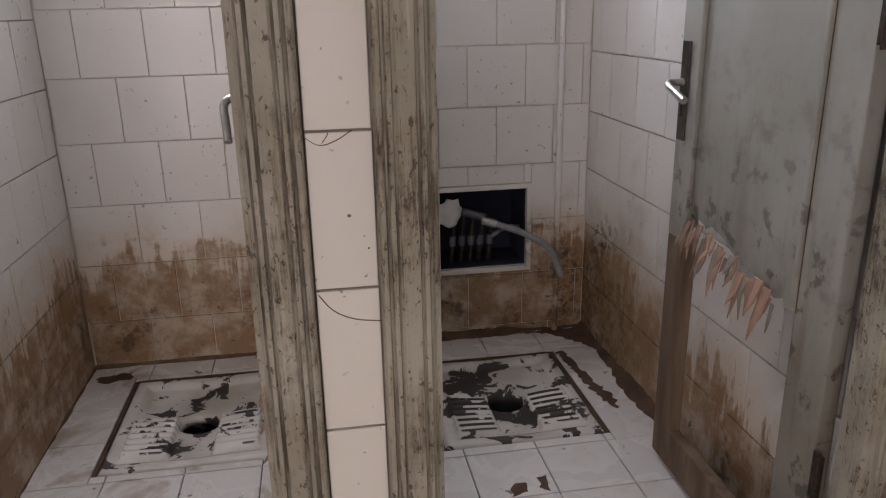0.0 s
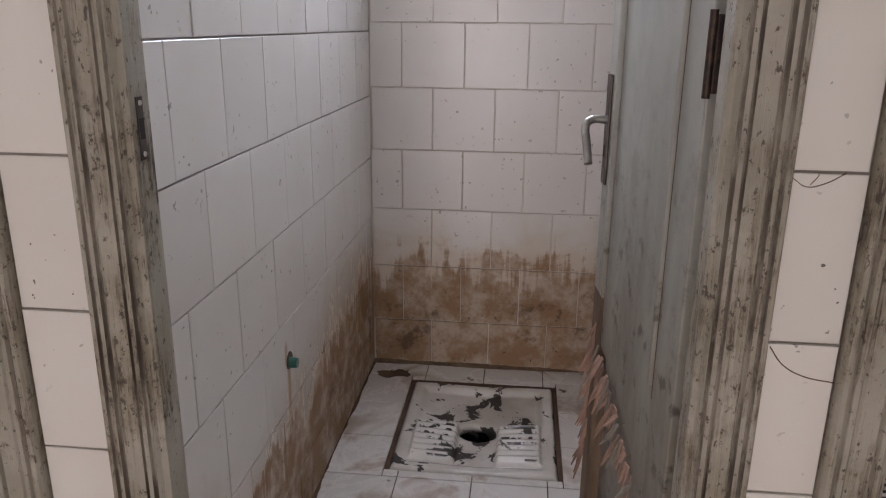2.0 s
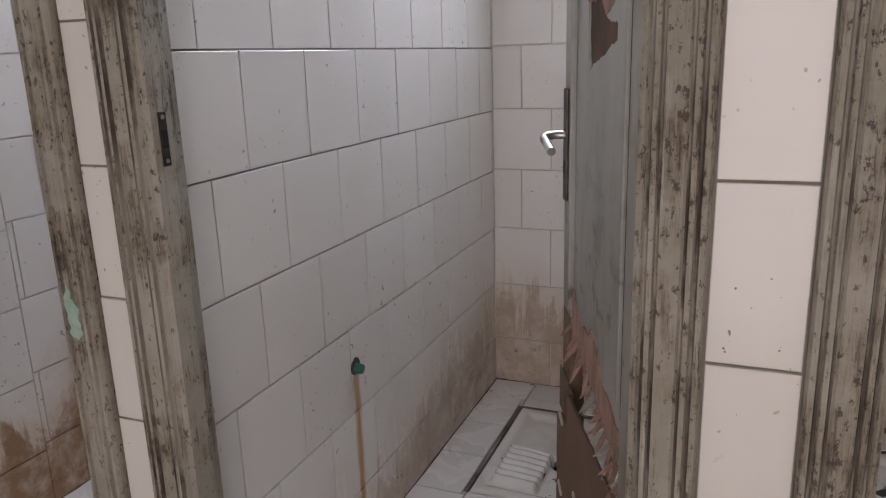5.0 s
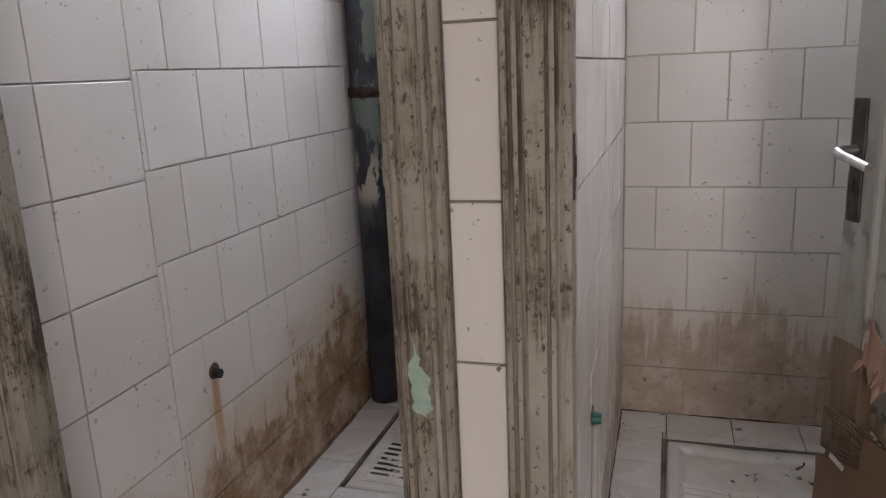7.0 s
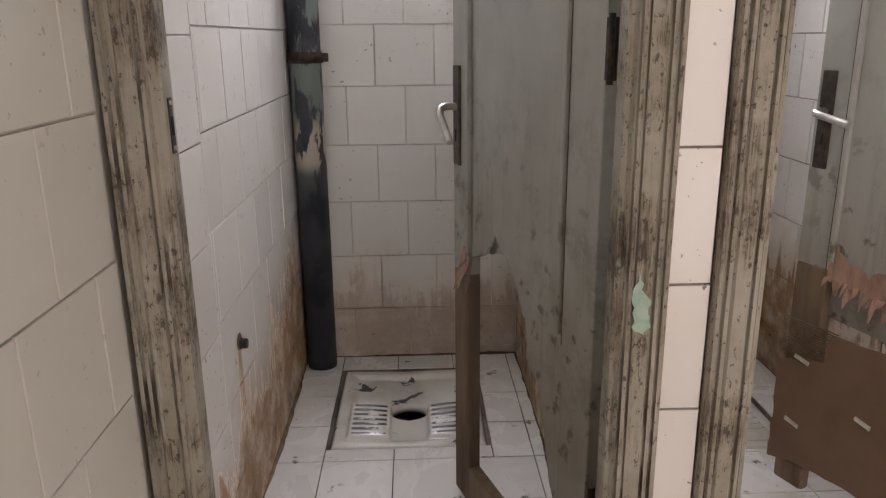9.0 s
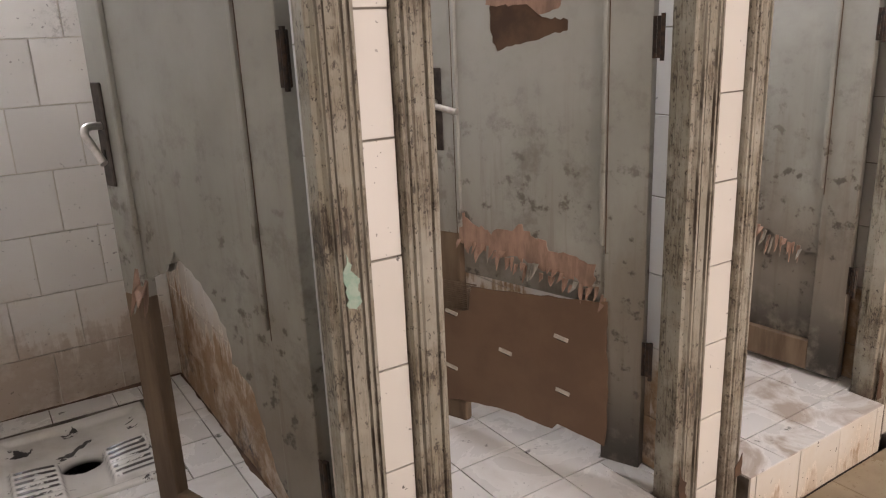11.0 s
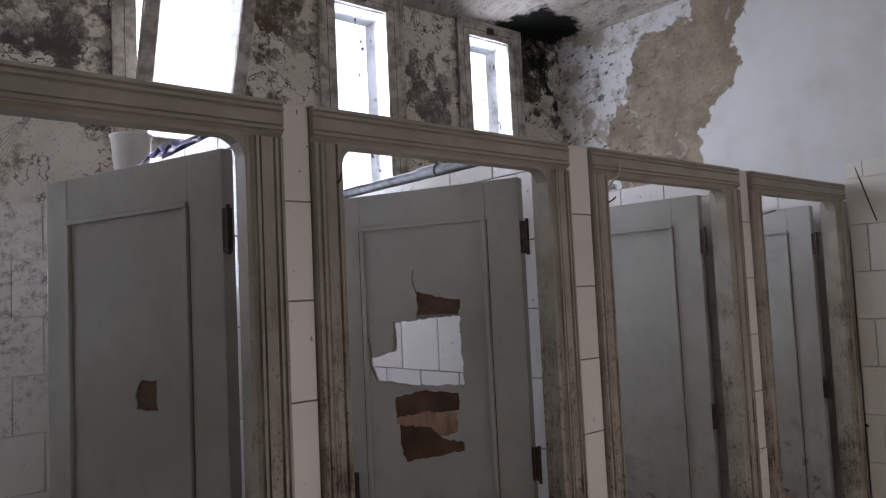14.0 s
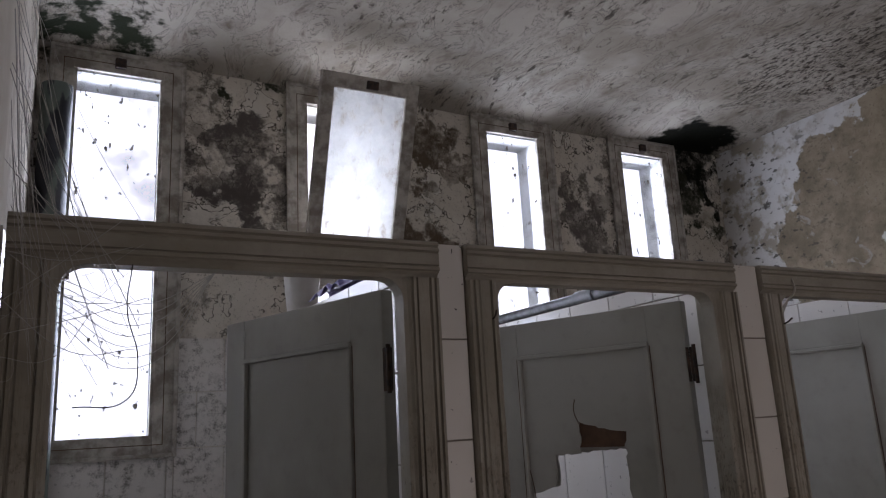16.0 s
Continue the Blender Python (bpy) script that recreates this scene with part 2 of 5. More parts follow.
def ceiling_material():
    k = Mat("flaking_ceiling_paint")
    c = k.mix(k.ramp(k.noise(2.4, 7), 0.4, 0.65), (0.41, 0.375, 0.33), (0.275, 0.245, 0.205))
    damp = k.ramp(k.axis(1), -0.6, 0.4, 0.15, 1.0)
    flake = k.noise(5.0, 10, stretch=(1.6, 0.7, 1), warp=1.1, rough=0.68)
    grain = k.noise(34, 10, stretch=(1.6, 0.8, 1), rough=0.78)
    c = k.mix(k.math("MULTIPLY", k.ramp(k.math("ADD", flake, k.math("MULTIPLY", k.math("SUBTRACT", grain, 0.5), 0.28)), 0.50, 0.70), k.math("MULTIPLY", damp, 0.8)), c, (0.15, 0.125, 0.10))
    c = k.mix(k.math("MULTIPLY", k.math("MULTIPLY", k.ramp(k.noise(13, 10, shift=(4, 4, 4), stretch=(1.8, 0.7, 1), rough=0.7), 0.55, 0.62), k.ramp(k.noise(2.2, 4, shift=(1, 7, 0)), 0.45, 0.58)), k.math("MULTIPLY", damp, 0.9)), c, (0.045, 0.038, 0.03))
    c = k.mix(k.math("MULTIPLY", k.ramp(k.math("ABSOLUTE", k.math("SUBTRACT", flake, 0.5)), 0.012, 0.002), k.math("MULTIPLY", damp, 0.7)), c, (0.055, 0.048, 0.04))
    # dark mould grain, thickened here to tone down the brightly lit right side
    c = k.mix(k.math("MULTIPLY", k.near((2.35, 0.55, 3.12), 0.55, 0.3, 4.0, 0.5), k.ramp(grain, 0.48, 0.58)), c, (0.05, 0.042, 0.034))
    c = k.mix(k.near((2.47, 1.54, 3.08), 0.30, 0.10, 8.0, 0.75), c, (0.006, 0.007, 0.005))
    c = k.mix(k.near((-0.6, 1.5, 3.12), 0.25, 0.3, 9.0, 0.4), c, (0.02, 0.025, 0.015))
    k.bump(k.math("ADD", flake, k.noise(40, 5)), 0.5, 0.008)
    k.b.inputs["Specular IOR Level"].default_value = 0.12
    return k.done(c, 0.95)


CEILING = ceiling_material()


def casing_material(name, stretch):
    """Old grey-beige paint over mouldings, worn to dark wood along the grooves."""
    k = Mat(name)
    z = k.axis(2)
    c = k.mix(k.ramp(k.noise(5, 5), 0.35, 0.65), (0.40, 0.375, 0.32), (0.30, 0.278, 0.225))
    worn = k.ramp(k.math("ADD", z, k.math("MULTIPLY", k.noise(3, 4), 0.5)), 2.10, 1.40, 0.08, 1.0)
    grime = k.noise(1.0, 10, stretch=stretch, rough=0.78)
    blotch = k.noise(5, 8, shift=(2, 2, 2), rough=0.7)
    c = k.mix(k.math("MULTIPLY", k.ramp(blotch, 0.38, 0.66, 0.0, 0.55), worn), c, (0.25, 0.20, 0.125))
    c = k.mix(k.math("MULTIPLY", k.ramp(k.math("ADD", grime, k.math("MULTIPLY", k.math("SUBTRACT", blotch, 0.5), 0.9)), 0.46, 0.70), k.math("MULTIPLY", worn, 0.85)), c, (0.105, 0.077, 0.052))
    fine = k.noise(1.0, 8, stretch=tuple(v * 2.6 for v in stretch), shift=(4, 1, 7), rough=0.8)
    c = k.mix(k.math("MULTIPLY", k.ramp(k.math("ADD", fine, k.math("MULTIPLY", k.math("SUBTRACT", blotch, 0.5), 0.7)), 0.56, 0.66), k.math("MULTIPLY", worn, 0.8)), c, (0.048, 0.036, 0.027))
    c = k.mix(k.math("MULTIPLY", k.ramp(k.math("ADD", k.noise(110, 6, stretch=(1, 1, 0.6), rough=0.72), k.math("MULTIPLY", k.math("SUBTRACT", blotch, 0.5), 0.35)), 0.565, 0.62), k.math("MULTIPLY", worn, 0.85)), c, (0.05, 0.038, 0.03))
    c = k.mix(k.math("MULTIPLY", k.ramp(k.noise(1.0, 7, stretch=tuple(v * 0.8 for v in stretch), shift=(3, 3, 3)), 0.63, 0.70), k.math("MULTIPLY", worn, 0.6)), c, (0.47, 0.44, 0.38))
    c = k.mix(k.math("MULTIPLY", k.ramp(z, 0.35, -0.14, 0, 1.0), k.ramp(blotch, 0.35, 0.6)), c, (0.075, 0.05, 0.032))
    k.bump(k.math("ADD", grime, k.math("MULTIPLY", fine, 0.8)), 0.5, 0.003)
    return k.done(c, 0.62)


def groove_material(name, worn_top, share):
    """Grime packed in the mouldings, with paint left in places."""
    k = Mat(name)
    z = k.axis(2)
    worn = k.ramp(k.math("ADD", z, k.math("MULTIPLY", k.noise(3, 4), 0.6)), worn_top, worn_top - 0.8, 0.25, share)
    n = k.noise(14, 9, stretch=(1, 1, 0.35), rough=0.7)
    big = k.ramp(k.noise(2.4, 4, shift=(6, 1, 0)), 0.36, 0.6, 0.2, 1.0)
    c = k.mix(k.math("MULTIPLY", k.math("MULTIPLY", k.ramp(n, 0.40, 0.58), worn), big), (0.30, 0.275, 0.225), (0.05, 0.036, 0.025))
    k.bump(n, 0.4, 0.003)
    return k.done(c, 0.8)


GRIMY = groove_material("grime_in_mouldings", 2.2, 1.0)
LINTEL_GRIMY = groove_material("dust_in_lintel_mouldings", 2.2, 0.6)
CASING = casing_material("worn_frame_paint", (110, 110, 7))
LINTEL = casing_material("worn_lintel_paint", (7, 110, 110))


def door_material(name, low):
    k = Mat(name)
    z = k.axis(2)
    c = k.mix(k.ramp(k.noise(2.5, 5), 0.35, 0.65), (0.37, 0.375, 0.345), (0.30, 0.30, 0.27))
    smear = k.noise(6, 9, stretch=(1, 1, 0.45), warp=0.5)
    reach = k.ramp(k.math("ADD", z, k.math("MULTIPLY", k.math("SUBTRACT", smear, 0.5), -0.8)), low + 0.55, low)
    c = k.mix(k.math("MULTIPLY", reach, 0.72), c, (0.17, 0.135, 0.10))
    c = k.mix(k.math("MULTIPLY", k.ramp(k.noise(20, 8), 0.57, 0.66), k.ramp(z, low + 0.75, low + 0.2, 0.05, 0.9)), c, (0.07, 0.058, 0.045))
    scuff = k.math("MULTIPLY", k.ramp(k.noise(8, 10, shift=(6, 2, 3), rough=0.72), 0.50, 0.66), k.math("MULTIPLY", k.ramp(z, low + 0.85, low + 0.5), k.ramp(z, low, low + 0.2, 0.3, 1.0)))
    c = k.mix(k.math("MULTIPLY", scuff, 0.42), c, (0.10, 0.085, 0.068))
    flow = k.math("MULTIPLY", k.ramp(k.noise(1.0, 8, stretch=(40, 40, 2.2)), 0.52, 0.66), k.ramp(z, low + 0.9, low + 0.1))
    c = k.mix(k.math("MULTIPLY", flow, 0.3), c, (0.15, 0.11, 0.075))
    c = k.mix(k.math("MULTIPLY", k.ramp(z, 0.36, 0.06), k.ramp(k.noise(9, 6), 0.28, 0.52)), c, (0.035, 0.03, 0.024))
    k.bump(k.math("ADD", k.noise(90, 5, stretch=(1, 1, 0.15)), k.noise(6, 4)), 0.18, 0.002)
    return k.done(c, k.ramp(smear, 0.35, 0.7, 0.38, 0.6))


DOOR = door_material("grey_door_paint", 0.35)


def plain(name, a, b, scale=12.0, rough=0.6, metal=0.0, bump=0.2, stretch=(1, 1, 1), depth=0.002):
    k = Mat(name)
    n = k.noise(scale, 7, stretch=stretch)
    k.bump(n, bump, depth)
    return k.done(k.mix(k.ramp(n, 0.35, 0.65), a, b), rough, metal)


TORN = plain("torn_plywood", (0.40, 0.25, 0.185), (0.21, 0.135, 0.10), 22, 0.85, stretch=(1, 1, 0.3))
CORE = plain("dark_door_core", (0.07, 0.04, 0.026), (0.13, 0.075, 0.045), 9, 0.9)
ROTTEN = plain("rotten_wood", (0.10, 0.065, 0.04), (0.2, 0.14, 0.09), 14, 0.85, stretch=(1, 1, 0.15))
CARDBOARD = plain("brown_cardboard", (0.135, 0.08, 0.05), (0.165, 0.1, 0.062), 6, 0.9)
FLUTE = plain("bare_corrugation", (0.13, 0.085, 0.055), (0.2, 0.14, 0.095), 30, 0.9)
TAPE = plain("pale_twisted_wire", (0.55, 0.50, 0.44), (0.4, 0.36, 0.3), 50, 0.5)
BLACK_METAL = plain("rusty_black_iron", (0.03, 0.026, 0.024), (0.08, 0.05, 0.035), 60, 0.55, 0.6)
BROWN_PLATE = plain("tarnished_lock_plate", (0.05, 0.042, 0.037), (0.085, 0.07, 0.06), 40, 0.38, 0.7)
CHROME = plain("worn_chrome", (0.62, 0.6, 0.57), (0.42, 0.4, 0.38), 30, 0.28, 1.0, 0.08)
GREEN_PLUG = plain("green_plastic", (0.01, 0.10, 0.075), (0.015, 0.14, 0.10), 30, 0.4)
MINT = plain("mint_paint_patch", (0.27, 0.43, 0.34), (0.40, 0.50, 0.42), 70, 0.7)
# near-black painted in place of the shade inside small openings
HOLE = plain("hole_shade_black", (0.012, 0.011, 0.01), (0.02, 0.018, 0.015), 20, 0.9)
# blue-black, with the shade inside the pipe hatch put into the colour
HATCH_SHADE = plain("hatch_shade_blue", (0.012, 0.018, 0.045), (0.02, 0.026, 0.055), 20, 0.8)
HOSE = plain("grey_hose_rubber", (0.20, 0.21, 0.22), (0.26, 0.27, 0.28), 25, 0.5)
OLD_PIPE = plain("old_galvanised_pipe", (0.24, 0.25, 0.27), (0.13, 0.13, 0.14), 20, 0.5, 0.4)
WHITE_PLASTIC = plain("white_plastic", (0.72, 0.71, 0.68), (0.62, 0.6, 0.57), 12, 0.4)
BLUE_BAG = plain("violet_blue_plastic", (0.10, 0.09, 0.27), (0.16, 0.14, 0.36), 16, 0.35, bump=0.6, depth=0.01)
STRING = plain("grey_string", (0.6, 0.58, 0.53), (0.45, 0.43, 0.39), 60, 0.9)
COBWEB = plain("dusty_cobweb", (0.5, 0.49, 0.47), (0.38, 0.37, 0.35), 60, 0.95)
WIN_PAINT = plain("dirty_white_window_paint", (0.50, 0.475, 0.43), (0.23, 0.205, 0.175), 17, 0.75, bump=0.5)
REVEAL = plain("pale_window_reveal", (0.74, 0.74, 0.74), (0.6, 0.6, 0.58), 9, 0.8)
RENDER = plain("cement_top", (0.36, 0.33, 0.29), (0.25, 0.22, 0.19), 9, 0.9)


def soil_pipe_material():
    k = Mat("flaking_blue_black_pipe")
    c = k.mix(k.ramp(k.noise(9, 6), 0.4, 0.6), (0.022, 0.026, 0.036), (0.05, 0.055, 0.07))
    z = k.axis(2)
    flake = k.noise(13, 9, stretch=(1, 1, 0.35))
    c = k.mix(k.math("MULTIPLY", k.ramp(flake, 0.47, 0.53), k.ramp(z, 0.55, 0.9)), c, (0.16, 0.20, 0.18))
    c = k.mix(k.math("MULTIPLY", k.ramp(flake, 0.46, 0.50), k.math("MULTIPLY", k.ramp(z, 0.70, 0.76), k.ramp(z, 0.92, 0.84))), c, (0.48, 0.44, 0.37))
    k.bump(flake, 0.5, 0.003)
    return k.done(c, 0.5)


SOIL_PIPE = soil_pipe_material()


def pan_material(name, mess, ribs):
    """White glaze with dark dried dirt in the hollows and in ragged blotches; the outlet's depth is painted black."""
    k = Mat(name)
    z = k.axis(2, k.obj)
    c = k.mix(k.ramp(k.noise(5, 5), 0.4, 0.7), (0.68, 0.66, 0.62), (0.52, 0.49, 0.44))
    blot = k.noise(11, 8, shift=(mess * 9, 2, 0), where=k.obj, warp=0.5)
    wet = k.math("ADD", blot, k.math("MULTIPLY", z, -2.2))
    m = k.ramp(wet, 0.67 - mess * 0.09, 0.69 - mess * 0.09)
    c = k.mix(k.math("MULTIPLY", m, 0.96), c, (0.022, 0.017, 0.014))
    # dirt caught between the ribs of the foot rests
    x, y = k.math("ABSOLUTE", k.axis(0, k.obj)), k.axis(1, k.obj)
    rib = k.ramp(k.math("COSINE", k.math("MULTIPLY", y, 2 * math.pi / 0.030)), 0.25, -0.25)
    rest = k.math("MULTIPLY", k.ramp(k.math("ABSOLUTE", k.math("SUBTRACT", x, 0.122)), 0.056, 0.048), k.ramp(k.math("ABSOLUTE", k.math("ADD", y, 0.10)), 0.098, 0.09))
    caught = k.math("MULTIPLY", k.math("MULTIPLY", rib, rest), k.ramp(k.noise(14, 6, shift=(5, mess, 0), where=k.obj), 0.52 - ribs, 0.56 - ribs))
    c = k.mix(k.math("MULTIPLY", caught, 0.95), c, (0.025, 0.02, 0.016))
    # black by depth: the shade inside the outlet is put into the colour
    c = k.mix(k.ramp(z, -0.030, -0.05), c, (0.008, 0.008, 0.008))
    return k.done(c, k.ramp(m, 0, 1, 0.12, 0.7))


def corridor_floor_material():
    k = Mat("beige_terrazzo")
    n = k.noise(2.4, 7)
    c = k.mix(k.ramp(n, 0.35, 0.65), (0.42, 0.345, 0.25), (0.31, 0.25, 0.175))
    c = k.mix(k.ramp(k.noise(70, 2), 0.6, 0.7, 0, 0.5), c, (0.22, 0.16, 0.1))
    c = k.mix(k.ramp(k.noise(6, 8, shift=(4, 4, 0)), 0.58, 0.7, 0, 0.6), c, (0.16, 0.115, 0.075))
    k.bump(k.noise(25, 4), 0.08, 0.002)
    return k.done(c, k.ramp(n, 0.3, 0.7, 0.22, 0.4))


TERRAZZO = corridor_floor_material()


def glass_material():
    """Dirty pane: clear glass with specks and a film of dust."""
    k = Mat("dirty_window_glass")
    clear = k.t.nodes.new("ShaderNodeBsdfTransparent")
    clear.inputs[0].default_value = (0.93, 0.96, 1.0, 1)
    mixer = k.t.nodes.new("ShaderNodeMixShader")
    dust = k.math("MAXIMUM", k.ramp(k.noise(34, 8, stretch=(1, 1, 0.6)), 0.61, 0.66, 0.03, 0.9), k.ramp(k.noise(4, 6), 0.45, 0.8, 0, 0.4))
    k.put(mixer.inputs[0], dust)
    k.t.links.new(clear.outputs[0], mixer.inputs[1])
    k.t.links.new(k.b.outputs[0], mixer.inputs[2])
    k.t.links.new(mixer.outputs[0], k.t.nodes["Material Output"].inputs[0])
    return k.done((0.22, 0.2, 0.17), 0.7)


GLASS = glass_material()


def frosted_material():
    """Pane so coated with dust and lime that it only lets light glow through."""
    k = Mat("lime_coated_glass")
    clear = k.t.nodes.new("ShaderNodeBsdfTransparent")
    clear.inputs[0].default_value = (0.7, 0.72, 0.75, 1)
    glow = k.t.nodes.new("ShaderNodeBsdfTranslucent")
    stain = k.ramp(k.noise(22, 10, stretch=(1.2, 1, 0.6), rough=0.72, warp=0.4), 0.50, 0.70)
    k.put(glow.inputs[0], k.mix(stain, (0.52, 0.53, 0.53), (0.22, 0.18, 0.125)))
    mixer = k.t.nodes.new("ShaderNodeMixShader")
    k.put(mixer.inputs[0], k.ramp(k.noise(16, 8, shift=(2, 2, 5)), 0.35, 0.62, 0.60, 0.95))
    k.t.links.new(clear.outputs[0], mixer.inputs[1])
    k.t.links.new(glow.outputs[0], mixer.inputs[2])
    k.t.links.new(mixer.outputs[0], k.t.nodes["Material Output"].inputs[0])
    return k.done((0.6, 0.58, 0.54), 0.7)


FROSTED = frosted_material()

# ---------------------------------------------------------------- mesh helpers


def mesh_of(name, bm, material, smooth=False):
    me = bpy.data.meshes.new(name)
    bmesh.ops.recalc_face_normals(bm, faces=bm.faces)
    bm.to_mesh(me)
    bm.free()
    for m in material if isinstance(material, (list, tuple)) else (material,):
        me.materials.append(m)
    if smooth:
        for p in me.polygons:
            p.use_smooth = True
    return me


def part(name, bm, material, parent=None, label="", smooth=False, m=None):
    ob = new(name, mesh_of(name, bm, material, smooth))
    if parent:
        ob.parent = parent
    if m is not None:
        ob.matrix_basis = m
    return tagged(ob, label)


def box_into(bm, x0, x1, y0, y1, z0, z1, bevel=0.0):
    made = bmesh.ops.create_cube(bm, size=1.0)["verts"]
    for v in made:
        v.co = Vector((x0 + (v.co.x + 0.5) * (x1 - x0), y0 + (v.co.y + 0.5) * (y1 - y0), z0 + (v.co.z + 0.5) * (z1 - z0)))
    if bevel:
        edges = list({e for v in made for e in v.link_edges})
        bmesh.ops.bevel(bm, geom=edges, offset=bevel, segments=2, affect="EDGES", profile=0.6)
    return bm


def box(x0, x1, y0, y1, z0, z1, bevel=0.0):
    return box_into(bmesh.new(), x0, x1, y0, y1, z0, z1, bevel)


def boxes(rows):
    bm = bmesh.new()
    for r in rows:
        box_into(bm, *r)
    return bm


def thing(name, label, category, group="", m=None):
    ob = new(name)
    ob.empty_display_size = 0.05
    if m is not None:
        ob.matrix_basis = m
    return tagged(ob, label, category, group)


def structure(name, bm, material, label):
    return tagged(part(name, bm, material), label, "", "", "structure")


def tube(points, radius, sides=10, material=None, name="tube", parent=None, label=""):
    """A round tube along a line of points."""
    cu = bpy.data.curves.new(name, "CURVE")
    cu.dimensions, cu.bevel_depth, cu.bevel_resolution, cu.use_fill_caps = "3D", radius, max(1, sides // 4), True
    sp = cu.splines.new("BEZIER")
    sp.bezier_points.add(len(points) - 1)
    for bp, p in zip(sp.bezier_points, points):
        bp.co, bp.handle_left_type, bp.handle_right_type = p, "AUTO", "AUTO"
    cu.resolution_u = 8
    tmp = new(name, cu)
    me = bpy.data.meshes.new_from_object(tmp.evaluated_get(bpy.context.evaluated_depsgraph_get()))
    bpy.data.objects.remove(tmp)
    bpy.data.curves.remove(cu)
    me.materials.clear()
    me.materials.append(material)
    for p in me.polygons:
        p.use_smooth = True
    ob = new(name, me)
    if parent:
        ob.parent = parent
    return tagged(ob, label)


def prism(outline, axis, a, b, grooves=()):
    """A polygon swept along one axis from a to b; outline in the two other axes, in order."""
    bm = bmesh.new()
    rings = []
    for s in (a, b):
        ring = []
        for p, q in outline:
            co = [p, q]
            co.insert(axis, s)
            ring.append(bm.verts.new(co))
        rings.append(ring)
    n = len(outline)
    for i in range(n):
        face = bm.faces.new((rings[0][i], rings[0][(i + 1) % n], rings[1][(i + 1) % n], rings[1][i]))
        face.material_index = 1 if i in grooves else 0
    bm.faces.new(rings[0][::-1])
    bm.faces.new(rings[1])
    return bm


def sheet(outline, holes, y0, y1):
    """A board in the x-z plane, with holes cut through, from y0 to y1."""
    bm = bmesh.new()
    loops = []
    for pts in [outline, *holes]:
        vs = [bm.verts.new((p[0], y0, p[1])) for p in pts]
        loops.append([bm.edges.new((vs[i], vs[(i + 1) % len(vs)])) for i in range(len(vs))])
    bmesh.ops.triangle_fill(bm, use_beauty=True, use_dissolve=False, edges=[e for lp in loops for e in lp])
    grown = bmesh.ops.extrude_face_region(bm, geom=bm.faces[:])
    for v in grown["geom"]:
        if isinstance(v, bmesh.types.BMVert):
            v.co.y = y1
    return bm


def ragged(pts, step=0.02, amount=0.006, seed=1, closed=True):
    """A closed outline with torn, uneven edges."""
    rng = random.Random(seed)
    out = []
    for (x0, z0), (x1, z1) in zip(pts, pts[1:] + pts[:1] if closed else pts[1:]):
        n = max(1, int(math.hypot(x1 - x0, z1 - z0) / step))
        for i in range(n):
            f = i / n
            out.append((x0 + (x1 - x0) * f + rng.uniform(-amount, amount), z0 + (z1 - z0) * f + rng.uniform(-amount, amount)))
    return out


# ---------------------------------------------------------------- plan
STEP = -0.165
BACK = 1.58
TOP = 2.0
CEIL = 3.14
PTOP = 2.0
# stalls from the end wall on: frame's outer edges, inner walls, pan's middle
STALLS = [
    dict(frame=(1.874, 2.690), walls=(1.912, 2.735), pan=(2.325, 1.12)),
    dict(frame=(0.969, 1.790), walls=(1.006, 1.797), pan=(1.403, 1.18)),
    dict(frame=(0.067, 0.868), walls=(0.112, 0.880), pan=(0.490, 1.13)),
    dict(frame=(-0.768, 0.0), walls=(-0.776, 0.0), pan=(-0.398, 1.19)),
]
PAN_W, PAN_D = 0.46, 0.52
FW = 0.077

HATCH = (2.205, 2.515, 0.262, 0.545)
back_rows = [(-1.2, HATCH[0], BACK + 0.006, BACK + 0.2, STEP - 0.2, 1.64), (HATCH[1], 3.0, BACK + 0.006, BACK + 0.2, STEP - 0.2, 1.64),
             (HATCH[0], HATCH[1], BACK + 0.006, BACK + 0.2, STEP - 0.2, HATCH[2]), (HATCH[0], HATCH[1], BACK + 0.006, BACK + 0.2, HATCH[3], 1.64),
             (-1.2, 3.0, BACK + 0.006, BACK + 0.2, 3.02, CEIL + 0.3)]
edges_x = [-1.2] + [v for w in WINDOWS for v in (w - 0.175, w + 0.175)] + [3.0]
for a, b in zip(edges_x[::2], edges_x[1::2]):
    back_rows.append((a, b, BACK + 0.006, BACK + 0.2, 1.64, 3.02))
wall_back = structure("wall_back", boxes(back_rows), PLASTER, "mouldy peeling plaster wall with four narrow windows")
wall_end = structure("wall_end", boxes([(2.745, 2.95, -2.6, BACK, STEP - 0.2, CEIL + 0.3), (2.70, 2.7449, -2.6, -0.02, STEP - 0.2, 2.09)]), PLASTER_END, "white end wall with peeling paint above the tiles")
wall_left = structure("wall_left", boxes([(-1.0, -0.787, -2.6, BACK, STEP - 0.2, CEIL + 0.3), (-0.7869, -0.778, -2.6, -0.02, STEP - 0.2, CEIL + 0.2)]), PLASTER, "white plastered side wall tiled at its foot")
# unseen wall that closes the room; its opening is added for the fill
wall_rear = structure("wall_rear", boxes([(-1.0, 0.5, -2.75, -2.6, STEP - 0.2, CEIL + 0.3), (1.5, 2.95, -2.75, -2.6, STEP - 0.2, CEIL + 0.3), (0.5, 1.5, -2.75, -2.6, 1.95, CEIL + 0.3)]), PLASTER_END, "plain white wall, unseen, with an assumed entrance opening")
ceiling_bm = bmesh.new()
rows_c = []
NX, NY = 60, 60
